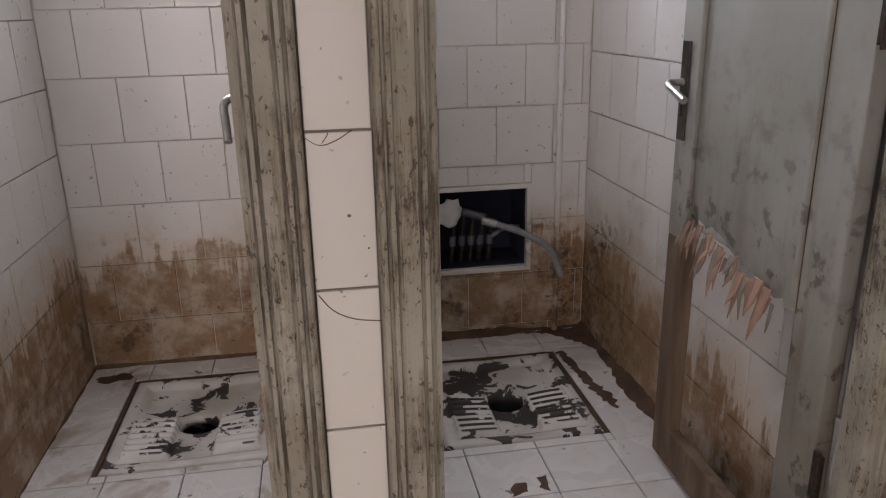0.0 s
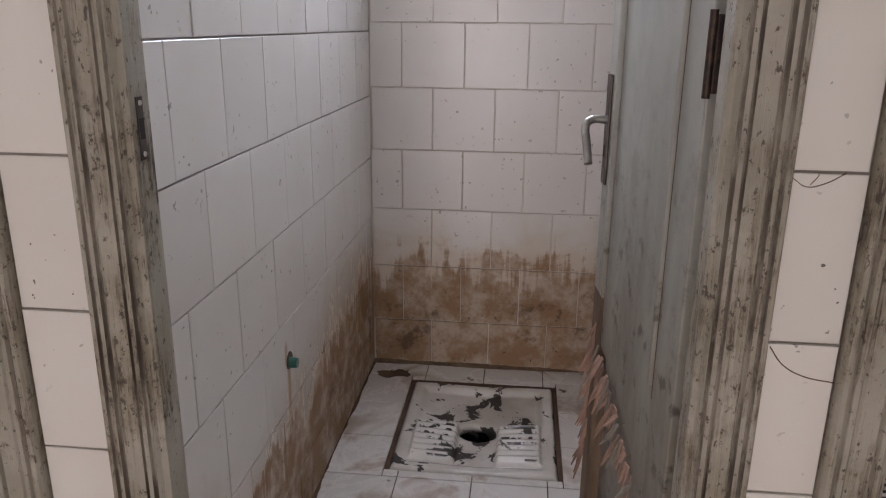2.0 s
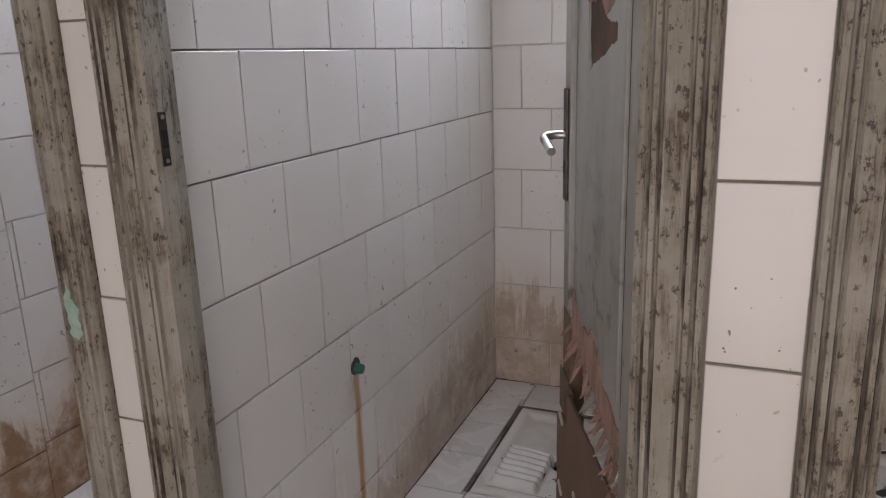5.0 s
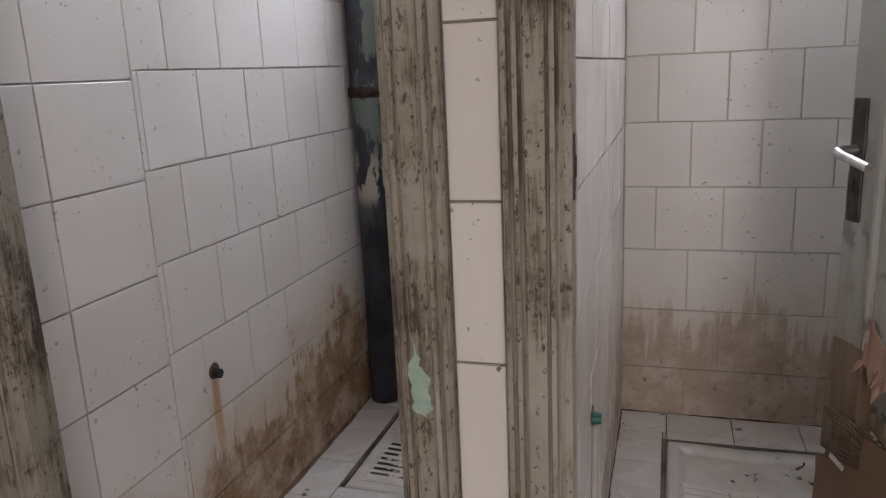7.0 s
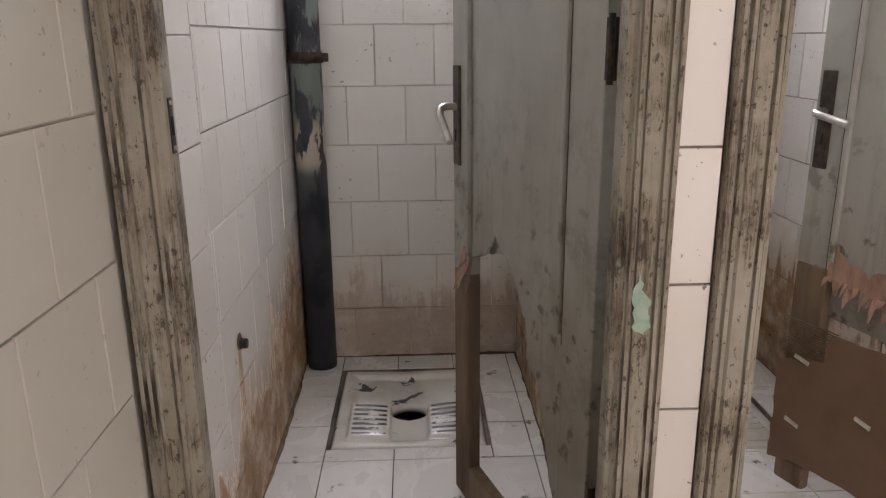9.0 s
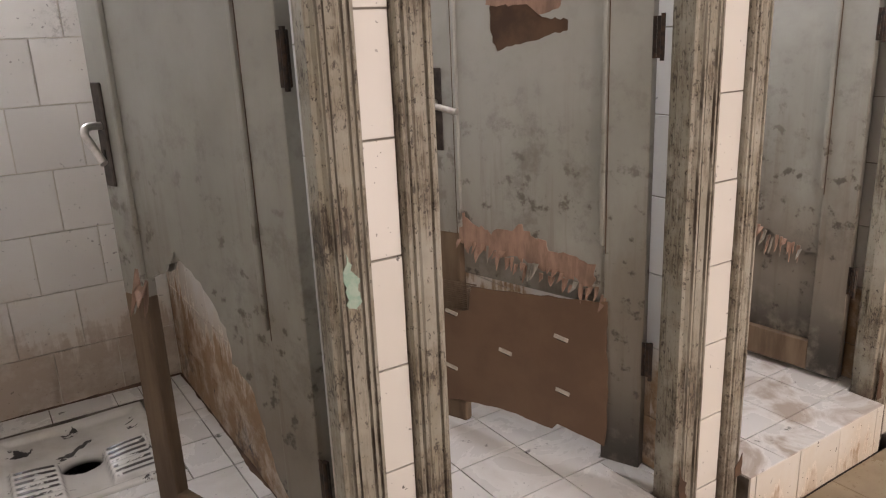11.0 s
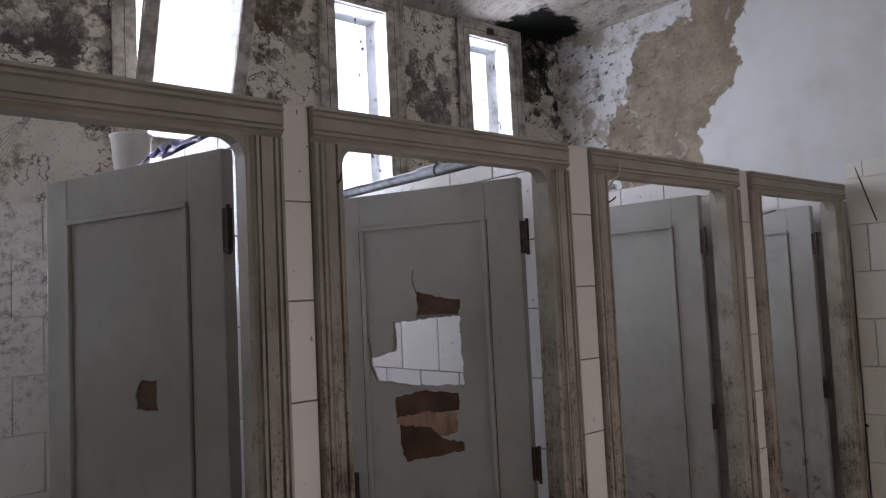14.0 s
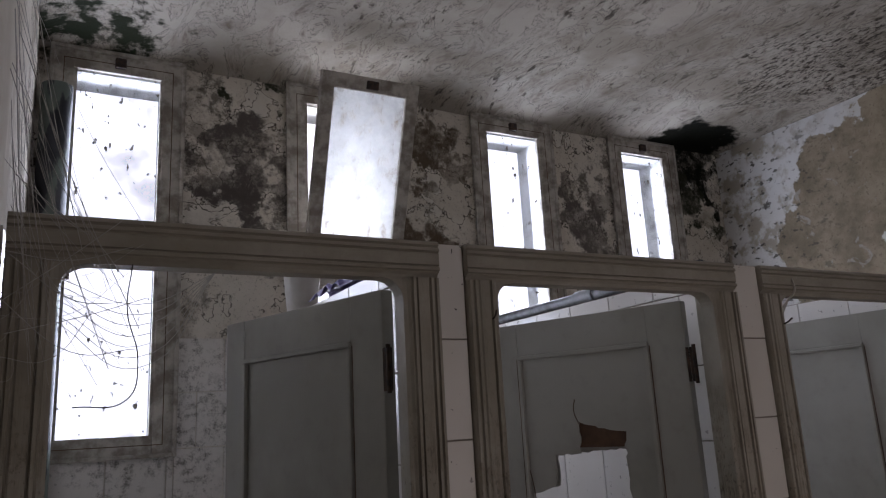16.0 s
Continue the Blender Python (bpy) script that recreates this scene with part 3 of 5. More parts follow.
for j in range(NY + 1):
    row = []
    for i in range(NX + 1):
        x, y = -1.0 + 3.95 * i / NX, -2.75 + 4.5 * j / NY
        edge = min(BACK - y, 2.72 - x, x + 0.78)
        z = CEIL - 0.06 * math.exp(-max(edge, 0) / 0.06) + 0.012 * noise.noise((x * 2, y * 2, 3))
        row.append(ceiling_bm.verts.new((x, y, z)))
    rows_c.append(row)
for j in range(NY):
    for i in range(NX):
        ceiling_bm.faces.new((rows_c[j][i], rows_c[j][i + 1], rows_c[j + 1][i + 1], rows_c[j + 1][i]))
top = bmesh.ops.extrude_face_region(ceiling_bm, geom=ceiling_bm.faces[:])
for v in top["geom"]:
    if isinstance(v, bmesh.types.BMVert):
        v.co.z = CEIL + 0.15
ceiling = structure("ceiling", ceiling_bm, CEILING, "flaking white ceiling with black mould in the corner")
for p in ceiling.data.polygons:
    p.use_smooth = True

corridor_floor = structure("floor_corridor", box(-1.0, 2.95, -2.75, -0.046, STEP - 0.1, STEP - 0.004), GROUT, "worn beige corridor floor, a step below the cubicles")
# cubicle floor with a recess under every pan
slab = []
for s in STALLS:
    px, py = s["pan"]
    a, b = s["walls"][0] - 0.08, s["walls"][1] + 0.08
    f0, f1 = s["frame"]
    slab += [(f0 + FW + 0.001, f1 - FW - 0.001, -0.04, 0.0198, STEP - 0.1, -0.007)]
    slab += [(a, px - PAN_W / 2 - 0.004, 0.02, BACK + 0.006, STEP - 0.1, -0.007), (px + PAN_W / 2 + 0.004, b, 0.02, BACK + 0.006, STEP - 0.1, -0.007)]
    slab += [(px - PAN_W / 2 - 0.004, px + PAN_W / 2 + 0.004, 0.02, py - PAN_D / 2 - 0.004, STEP - 0.1, -0.007)]
    slab += [(px - PAN_W / 2 - 0.004, px + PAN_W / 2 + 0.004, py + PAN_D / 2 + 0.004, BACK + 0.006, STEP - 0.1, -0.007)]
floor_cubicles = structure("floor_cubicles", boxes(slab), GROUT, "dirty white tiled cubicle floor raised by one step")

PARTITIONS = [(STALLS[1]["walls"][1], STALLS[0]["walls"][0], STALLS[1]["frame"][1], STALLS[0]["frame"][0]),
              (STALLS[2]["walls"][1], STALLS[1]["walls"][0], STALLS[2]["frame"][1], STALLS[1]["frame"][0]),
              (STALLS[3]["walls"][1], STALLS[2]["walls"][0], STALLS[3]["frame"][1], STALLS[2]["frame"][0])]
partitions = []
for n, (a, b, f0, f1) in enumerate(PARTITIONS):
    ob = structure("wall_partition_%d" % (n + 1), boxes([(a + 0.006, b - 0.006, 0.07, BACK + 0.006, STEP, PTOP), (f0 + 0.0, f1 - 0.0, 0.006, 0.0698, STEP - 0.01, TOP)]), RENDER, "tiled partition wall between two cubicles")
    partitions.append(ob)

# ---------------------------------------------------------------- windows
haze = bpy.data.materials.new("bright_haze")
haze.use_nodes = True
haze.node_tree.nodes["Principled BSDF"].inputs["Base Color"].default_value = (0.8, 0.8, 0.8, 1)
haze.node_tree.nodes["Principled BSDF"].inputs["Emission Color"].default_value = (0.92, 0.96, 1.0, 1)
haze.node_tree.nodes["Principled BSDF"].inputs["Emission Strength"].default_value = 5.0
structure("backdrop", box(-60, 60, 55, 55.2, -5, 110), haze, "bright hazy white sky in the distance")


def build_window(n, x):
    w = tagged(new("window_%d" % (n + 1)), "narrow dirty window with weathered white wooden frame", "", "", "structure")
    g, z0, z1 = 0.15, 1.66, 3.0
    for a, b, c, d, nm in ((x - 0.235, x - 0.16, 1.575, 3.09, "jamb"), (x + 0.16, x + 0.235, 1.575, 3.09, "jamb"), (x - 0.16, x + 0.16, 3.012, 3.09, "head"), (x - 0.16, x + 0.16, 1.575, 1.645, "sill")):
        part(nm, box(a, b, BACK - 0.012, BACK + 0.0055, c, d, 0.003), WIN_PAINT, w)
    for a, b, c, d in ((x - 0.243, x - 0.228, 1.567, 3.098), (x + 0.228, x + 0.243, 1.567, 3.098), (x - 0.228, x + 0.228, 3.083, 3.098), (x - 0.228, x + 0.228, 1.567, 1.582)):
        part("outer_bead", box(a, b, BACK - 0.022, BACK - 0.0122, c, d, 0.003), WIN_PAINT, w)
    for a, b, c, d in ((x - 0.196, x - 0.193, 1.61, 3.05), (x + 0.193, x + 0.196, 1.61, 3.05), (x - 0.193, x + 0.193, 3.047, 3.05), (x - 0.193, x + 0.193, 1.61, 1.613)):
        part("open_joint", box(a, b, BACK - 0.0126, BACK - 0.0119, c, d), CORE, w)
    pane = part("pane", box(x - 0.16, x + 0.16, 1.588, 1.592, 1.645, 3.012 if n != 1 else 2.19), GLASS, w)
    pane.visible_shadow = False
    part("glazing_bead", boxes([(x + 0.148, x + 0.16, 1.572, 1.5878, 1.645, 3.012), (x - 0.16, x - 0.148, 1.572, 1.5878, 1.645, 3.012)]), WIN_PAINT, w)
    part("reveal", boxes([(x - 0.1749, x - 0.1655, 1.60, 1.779, 1.645, 3.015), (x + 0.1655, x + 0.1749, 1.60, 1.779, 1.645, 3.015), (x - 0.1655, x + 0.1655, 1.60, 1.779, 3.0105, 3.0195)]), REVEAL, w, "pale outer reveal")
    if n == 1:
        part("transom", box(x - 0.16, x + 0.16, 1.565, 1.60, 2.191, 2.225), WIN_PAINT, w)
    part("catch", box(x - 0.02, x + 0.02, BACK - 0.03, BACK - 0.011, 3.03, 3.07, 0.004), BLACK_METAL, w)
    return w


windows = [build_window(n, x) for n, x in enumerate(WINDOWS)]


def build_open_sash():
    """The second window's sash, swung off its frame and leaning into the room."""
    ob = thing("loose_window_sash", "weathered white window sash tilted inwards from its frame", "window sash", "", pose(0.415, BACK - 0.045, 2.20, 19.5, 0, 0))
    w, h, t = 0.212, 0.865, 0.035
    part("stile", box(-w, -w + 0.055, 0, t, 0, h, 0.004), WIN_PAINT, ob)
    part("stile", box(w - 0.055, w, 0, t, 0, h, 0.004), WIN_PAINT, ob)
    part("rail", box(-w + 0.055, w - 0.055, 0, t, h - 0.06, h, 0.004), WIN_PAINT, ob)
    part("rail", box(-w + 0.055, w - 0.055, 0, t, 0, 0.06, 0.004), WIN_PAINT, ob)
    pane = part("pane", box(-w + 0.055, w - 0.055, 0.015, 0.019, 0.06, h - 0.06), FROSTED, ob)
    pane.visible_shadow = False
    part("catch", box(-0.025, 0.025, -0.015, 0.0, h - 0.05, h - 0.015, 0.004), BLACK_METAL, ob)
    return ob


build_open_sash()

# ---------------------------------------------------------------- door frames
PROFILE = [(0, 0.069), (0, -0.010), (0.003, -0.016), (0.009, -0.0165), (0.011, -0.0125), (0.0135, -0.0125), (0.0155, -0.0175), (0.021, -0.018), (0.023, -0.013), (0.025, -0.013), (0.028, -0.0155),
           (0.050, -0.0155), (0.0515, -0.0115), (0.0535, -0.0115), (0.0555, -0.0175), (0.061, -0.017), (0.063, -0.012), (0.065, -0.0115), (0.070, -0.004), (FW, 0.0), (FW, 0.04), (FW - 0.012, 0.042), (FW - 0.012, 0.069)]
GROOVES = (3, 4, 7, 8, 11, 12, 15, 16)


def build_frame(s, n):
    a, b = s["frame"]
    label = ["worn grey moulded door frame against the end wall", "worn grey moulded door frame with brown streaks", "worn grey moulded door frame, paint rubbed off", "worn grey moulded door frame with cobwebs and a mint patch"][n]
    f = thing("door_frame", label, "door frame", "cubicle door frames")
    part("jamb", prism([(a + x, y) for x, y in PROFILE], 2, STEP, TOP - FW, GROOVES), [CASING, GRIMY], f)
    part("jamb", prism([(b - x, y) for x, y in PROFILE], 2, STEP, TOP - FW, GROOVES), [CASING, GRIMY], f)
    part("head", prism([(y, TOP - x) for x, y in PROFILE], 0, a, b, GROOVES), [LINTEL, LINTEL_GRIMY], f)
    for sx, x0 in ((1, a + FW), (-1, b - FW)):
        r = 0.045
        pts = [(x0, TOP - FW)] + [(x0 + sx * (r - r * math.sin(radians(t))), TOP - FW - r + r * math.cos(radians(t))) for t in range(0, 91, 15)]
        bm = bmesh.new()
        lo = [bm.verts.new((p, 0.001, q)) for p, q in pts]
        hi = [bm.verts.new((p, 0.0395, q)) for p, q in pts]
        for i in range(len(pts)):
            k = (i + 1) % len(pts)
            bm.faces.new((lo[i], lo[k], hi[k], hi[i]))
        bm.faces.new(lo)
        bm.faces.new(hi[::-1])
        part("corner_block", bm, LINTEL, f)
    # strike plate let into the jamb on the closing side
    plate = part("strike_plate", boxes([(a + FW - 0.0005, a + FW + 0.002, 0.013, 0.027, 1.00, 1.075)]), BROWN_PLATE, f, "rusty strike plate")
    for z0, z1 in ((1.025, 1.05),):
        part("slot", box(a + FW + 0.001, a + FW + 0.0026, 0.015, 0.025, z0, z1), HOLE, plate)
    for z0 in (1.007, 1.068):
        bm = bmesh.new()
        bmesh.ops.create_cone(bm, cap_ends=True, segments=10, radius1=0.0035, radius2=0.003, depth=0.002)
        part("screw", bm, CHROME, plate, m=pose(a + FW + 0.0025, 0.020, z0, 0, 90, 0))
    return f


frames = [build_frame(s, n) for n, s in enumerate(STALLS)]
patch_pts = ragged([(-0.050, 0.735), (-0.035, 0.728), (-0.027, 0.745), (-0.028, 0.785), (-0.040, 0.80), (-0.045, 0.825), (-0.053, 0.80), (-0.052, 0.765)], 0.006, 0.003, 5)
part("paint_patch", sheet(patch_pts, [], -0.0172, -0.0155), MINT, frames[3], "mint green paint showing where the grey has flaked")

# ---------------------------------------------------------------- doors
DW, DH, DT = 0.64, 1.90, 0.032
SW = 0.115


def lever(parent, u, z, front, droop=0.02, long=0.095):
    """A lever handle on its long plate, on one face of the door."""
    s = -1 if front else 1
    y = 0.0 if front else DT
    x = -u
    hd = part("door_handle", box(x - 0.018, x + 0.018, min(y, y + s * 0.006), max(y, y + s * 0.006), z - 0.13, z + 0.09, 0.003), BROWN_PLATE, parent, "dark tarnished lock plate with a lever")
    part("keyhole", box(x - 0.003, x + 0.003, min(y + s * 0.006, y + s * 0.0075), max(y + s * 0.006, y + s * 0.0075), z - 0.075, z - 0.05), HOLE, hd)
    w = math.sqrt(max(0.0, long ** 2 - droop ** 2))
    tube([(x, y, z), (x, y + s * 0.036, z), (x + 0.1 * w, y + s * 0.046, z - 0.1 * droop), (x + 0.5 * w, y + s * 0.047, z - 0.5 * droop), (x + w, y + s * 0.045, z - droop)], 0.0085, 12, CHROME, "lever", hd, "worn chrome lever")


def shreds(parent, u0, u1, z, seed, n, long=0.07, y=-0.003, wide=1.0):
    """Splinters of torn plywood that hang from the break."""
    rng = random.Random(seed)
    for i in range(n):
        u = u0 + (u1 - u0) * (i + rng.random()) / n
        w, h = rng.uniform(0.006, 0.018) * wide, rng.uniform(0.3, 1.0) * long
        out = rng.uniform(0.004, 0.03)
        bm = bmesh.new()
        zt = z(u) + rng.uniform(0.0, 0.03)
        pts = [(-u - w, y, zt), (-u + w, y, zt), (-u + w * 0.7, y - out * 0.5, zt - h * 0.6), (-u + rng.uniform(-w, w), y - out, zt - h), (-u - w * 0.6, y - out * 0.6, zt - h * 0.5)]
        lo = [bm.verts.new(p) for p in pts]
        hi = [bm.verts.new((p[0], p[1] - 0.0025, p[2])) for p in pts]
        for i2 in range(5):
            k = (i2 + 1) % 5
            bm.faces.new((lo[i2], lo[k], hi[k], hi[i2]))
        bm.faces.new(lo)
        bm.faces.new(hi[::-1])
        part("splinter", bm, TORN if rng.random() < 0.75 else DOOR, parent)


def build_door(n, label, angle, front_outline, front_holes, back_outline, back_holes, core=(), low_wood=None):
    """A framed plywood door. u runs from the hinge to the free edge (as -x), the front faces -y when shut."""
    b = STALLS[n]["frame"][1]
    d = tagged(new("door_%d" % (n + 1)), label, "", "", "structure")
    d.matrix_basis = pose(b - 0.070, 0.092, 0.0, 0, 0, -angle)
    z0, z1 = 0.02, 0.02 + DH
    x = lambda u: -u
    st = low_wood or DOOR
    part("hinge_stile", box(x(SW + 0.01), x(0.02), 0, DT, z0 + (0.03 if n == 2 else 0), z1, 0.003), DOOR, d)
    part("lock_stile", box(x(DW), x(DW - 0.085), 0, DT, 0.62, z1, 0.003), DOOR, d)
    part("lock_stile", box(x(DW), x(DW - 0.085), 0.0005, DT, z0 + (0.09 if n == 2 else 0), 0.62, 0.003), st, d)
    part("top_rail", box(x(DW - 0.085), x(SW + 0.01), 0.0008, DT - 0.0008, z1 - 0.10, z1, 0.003), DOOR, d)
    if n == 2:
        part("rail_stub", box(x(DW - 0.005), x(DW - 0.09), 0.001, DT - 0.001, 0.035, 0.10, 0.008), ROTTEN, d, "rotten stub of the bottom rail")
    else:
        part("bottom_rail", box(x(DW - 0.085), x(SW + 0.01), 0.001, DT - 0.001, z0, z0 + 0.10, 0.004), ROTTEN, d, "rotten dark bottom rail")
    flip = lambda pts: [(-u, z) for u, z in pts]
    part("front_panel", sheet(flip(front_outline), [flip(h) for h in front_holes], 0.006, 0.010), DOOR, d)
    if back_outline:
        part("back_panel", sheet(flip(back_outline), [flip(h) for h in back_holes], 0.025, 0.029), DOOR, d)
    for pts in core:
        part("inner_board", sheet(flip(pts), [], 0.0105, 0.0245), CORE, d, "dark brown inner core laid bare")
    for u, z_low in ((SW + 0.0062, 0.62), (DW - 0.0812, 0.62)):
        part("open_joint", box(-u - 0.0012, -u + 0.0012, -0.0004, 0.004, z_low, z1 - 0.11), CORE, d)
    # moulding round the panel
    for a, c, e, f in ((SW + 0.01, SW + 0.022, 0.64, z1 - 0.112), (DW - 0.097, DW - 0.085, 0.64, z1 - 0.112), (SW + 0.01, DW - 0.085, z1 - 0.112, z1 - 0.10)):
        part("moulding", box(x(c), x(a), -0.006, 0.0062, e, f, 0.003), DOOR, d)
    for z in (0.36, 1.13, 1.75):
        h = part("hinge", box(-0.012, 0.002, -0.002, 0.006, z - 0.045, z + 0.045, 0.002), BLACK_METAL, d, "rusty iron hinge")
        tb = bmesh.new()
        bmesh.ops.create_cone(tb, cap_ends=True, segments=12, radius1=0.005, radius2=0.005, depth=0.10)
        part("knuckle", tb, BLACK_METAL, h, m=pose(0.004, -0.008, z))
        part("leaf", box(-0.021, -0.0125, -0.0015, 0.001, z - 0.045, z + 0.045, 0.001), BLACK_METAL, h)
    return d


PU0, PU1, PZ0, PZ1 = SW + 0.008, DW - 0.083, 0.02 + 0.09, DH - 0.08
full = [(PU0, PZ0), (PU1, PZ0), (PU1, PZ1), (PU0, PZ1)]
# the last cubicle: lower panel gone on both sides
t1 = ragged([(PU0, 0.615), (0.24, 0.63), (0.33, 0.66), (0.45, 0.68), (PU1, 0.70)], 0.018, 0.010, 3, False)
d1 = build_door(0, "grey plywood door standing open, lower panel torn away", 91, [(PU1, PZ1), (PU0, PZ1)] + t1 + [(PU1, 0.70)], [], [(PU1, PZ1), (PU0, PZ1)] + [(u, z + 0.03) for u, z in t1 + [(PU1, 0.70)]], [], low_wood=ROTTEN)
shreds(d1, PU0 + 0.06, PU1, lambda u: 0.60 + 0.16 * (u - 0.12), 4, 40, 0.10, -0.003, 0.65)
lever(d1, DW - 0.03, 0.98, True, 0.03)
lever(d1, DW - 0.03, 0.96, False)
# second cubicle: front skin torn low, back skin still there
t2 = ragged([(PU0, 0.42), (0.20, 0.44), (0.30, 0.47), (0.42, 0.48), (PU1, 0.52)], 0.018, 0.010, 8, False)
d2 = build_door(1, "grey plywood door standing open, front skin shredded low down", 85.5, [(PU1, PZ1), (PU0, PZ1)] + t2 + [(PU1, 0.52)], [], full, [], low_wood=ROTTEN)
shreds(d2, PU0 + 0.05, PU1 - 0.02, lambda u: 0.42 + 0.2 * (u - 0.12), 9, 36, 0.08, -0.003, 0.5)
shreds(d2, DW - 0.05, DW + 0.012, lambda u: 0.55 - 6.0 * (u - 0.59), 31, 44, 0.08, 0.004, 0.22)
shreds(d2, DW - 0.03, DW + 0.012, lambda u: 0.32, 37, 44, 0.10, 0.02, 0.22)
lever(d2, DW - 0.03, 0.98, True, 0.08)
lever(d2, DW - 0.03, 0.99, False, 0.052, 0.058)
# third cubicle: holes knocked through, cardboard over the lower half
big = ragged([(0.225, 1.545), (0.22, 1.335), (0.40, 1.330), (0.523, 1.350), (0.56, 1.415), (0.50, 1.425), (0.455, 1.440), (0.455, 1.525), (0.37, 1.530), (0.362, 1.615), (0.30, 1.60), (0.223, 1.585)], 0.014, 0.004, 2)
mid = ragged([(0.238, 1.315), (0.24, 1.266), (0.34, 1.255), (0.40, 1.245), (0.455, 1.235), (0.455, 1.30), (0.36, 1.322)], 0.012, 0.003, 6)
low = ragged([(0.33, 1.222), (0.30, 1.185), (0.227, 1.176), (0.225, 1.155), (0.33, 1.130), (0.42, 1.110), (0.44, 1.13), (0.442, 1.222)], 0.012, 0.004, 7)
back_hole = ragged([(0.225, 1.54), (0.22, 1.337), (0.40, 1.335), (0.523, 1.35), (0.56, 1.415), (0.50, 1.425), (0.455, 1.44), (0.455, 1.525)], 0.014, 0.003, 11)
t3 = ragged([(PU0, 0.50), (0.188, 0.53), (0.30, 0.55), (0.40, 0.56), (PU1, 0.60)], 0.016, 0.012, 12, False)
d3 = build_door(2, "grey plywood door half open, holed and patched with cardboard", 68, [(PU1, PZ1), (PU0, PZ1)] + t3 + [(PU1, 0.60)], [big, mid, low],
                [(PU1, PZ1), (PU0, PZ1), (PU0, 0.47), (PU1, 0.5)], [back_hole],
                core=[[(PU0 + 0.02, 1.05), (PU1 - 0.02, 1.05), (PU1 - 0.02, 1.325), (PU0 + 0.02, 1.325)], [(PU0 + 0.02, 1.545), (PU1 - 0.1, 1.545), (PU1 - 0.1, 1.66), (PU0 + 0.02, 1.66)]], low_wood=ROTTEN)
shreds(d3, PU0, PU1, lambda u: 0.50 + 0.2 * (u - 0.12), 14, 34, 0.05, 0.006, 0.6)
bare = ragged([(PU0 + 0.03, 0.53), (PU1, 0.60), (PU1, 0.68), (0.45, 0.63), (0.36, 0.66), (0.25, 0.60), (PU0 + 0.03, 0.585)], 0.012, 0.010, 15)
part("bare_patch", sheet([(-u, z) for u, z in bare], [], 0.003, 0.0058), TORN, d3, "reddish bare plywood where the paint tore off")
strip = ragged([(0.245, 1.262), (0.36, 1.258), (0.452, 1.238), (0.448, 1.218), (0.335, 1.216), (0.305, 1.19), (0.25, 1.20)], 0.012, 0.004, 16)
part("bare_patch", sheet([(-u, z) for u, z in strip], [], 0.0045, 0.0058), TORN, d3, "peach bare plywood between two holes")
for pts in ([(0.545, 1.62), (0.55, 1.52), (0.535, 1.44), (0.53, 1.40)], [(0.365, 1.61), (0.378, 1.65), (0.372, 1.68)]):
    tube([(-u, 0.0055, z) for u, z in pts], 0.0012, 6, CORE, "crack", d3)
lever(d3, DW - 0.03, 0.98, True)
lever(d3, DW - 0.03, 0.98, False)
# fourth cubicle: small hole, lower skin peeled off
small = ragged([(0.245, 1.442), (0.244, 1.38), (0.312, 1.378), (0.318, 1.41), (0.300, 1.44)], 0.012, 0.003, 21)
t4 = ragged([(PU0, 0.25), (0.166, 0.346), (0.202, 0.483), (0.265, 0.538), (0.273, 0.609), (0.318, 0.671), (0.42, 0.75), (0.46, 0.70), (PU1, 0.66)], 0.016, 0.005, 22, False)
torn4 = [(PU1, PZ1), (PU0, PZ1)] + t4 + [(PU1, 0.66)]
d4 = build_door(3, "grey plywood door standing open, lower panel torn away", 71.5, torn4, [small], torn4, [],
                core=[[(0.22, 1.35), (0.34, 1.35), (0.34, 1.47), (0.22, 1.47)]], low_wood=ROTTEN)
shreds(d4, DW - 0.10, DW - 0.06, lambda u: 0.66, 28, 8, 0.10, 0.002)
lever(d4, DW - 0.03, 1.0, True, 0.07)
lever(d4, DW - 0.03, 0.99, False, 0.06, 0.066)


def build_cardboard():
    """Cardboard wired over the missing half of the third door; it hangs on the door's frame of reference."""
    c = thing("cardboard_patch", "brown corrugated cardboard wired across the broken door", "cardboard", "", d3.matrix_basis.copy())
    outline = ragged([(0.65, 0.09), (0.56, 0.112), (0.40, 0.118), (0.26, 0.100), (0.245, 0.118), (0.22, 0.112), (0.11, 0.095), (0.105, 0.25), (0.112, 0.495), (0.30, 0.483), (0.516, 0.470), (0.523, 0.400), (0.60, 0.385), (0.65, 0.36)], 0.025, 0.003, 42)
    part("sheet", sheet([(-u, z) for u, z in outline], [], -0.010, -0.0055), CARDBOARD, c)
    for i in range(16):
        z = 0.385 + i * 0.006
        part("flute", box(-0.65, -0.50, -0.0050, -0.0010, z, z + 0.0035, 0.001), FLUTE, c)
    for u, z in ((0.582, 0.385), (0.589, 0.213), (0.405, 0.300), (0.235, 0.376), (0.230, 0.222)):
        tie = part("wire_tie", box(-0.021, 0.021, -0.0145, -0.0102, -0.0055, 0.0055, 0.002), TAPE, c, m=pose(-u, 0, z, 0, 12, 0))
        part("slot", box(-0.012, 0.013, -0.0115, -0.0101, -0.009, -0.0058), HOLE, tie)
    return c


build_cardboard()

# ---------------------------------------------------------------- squat pans


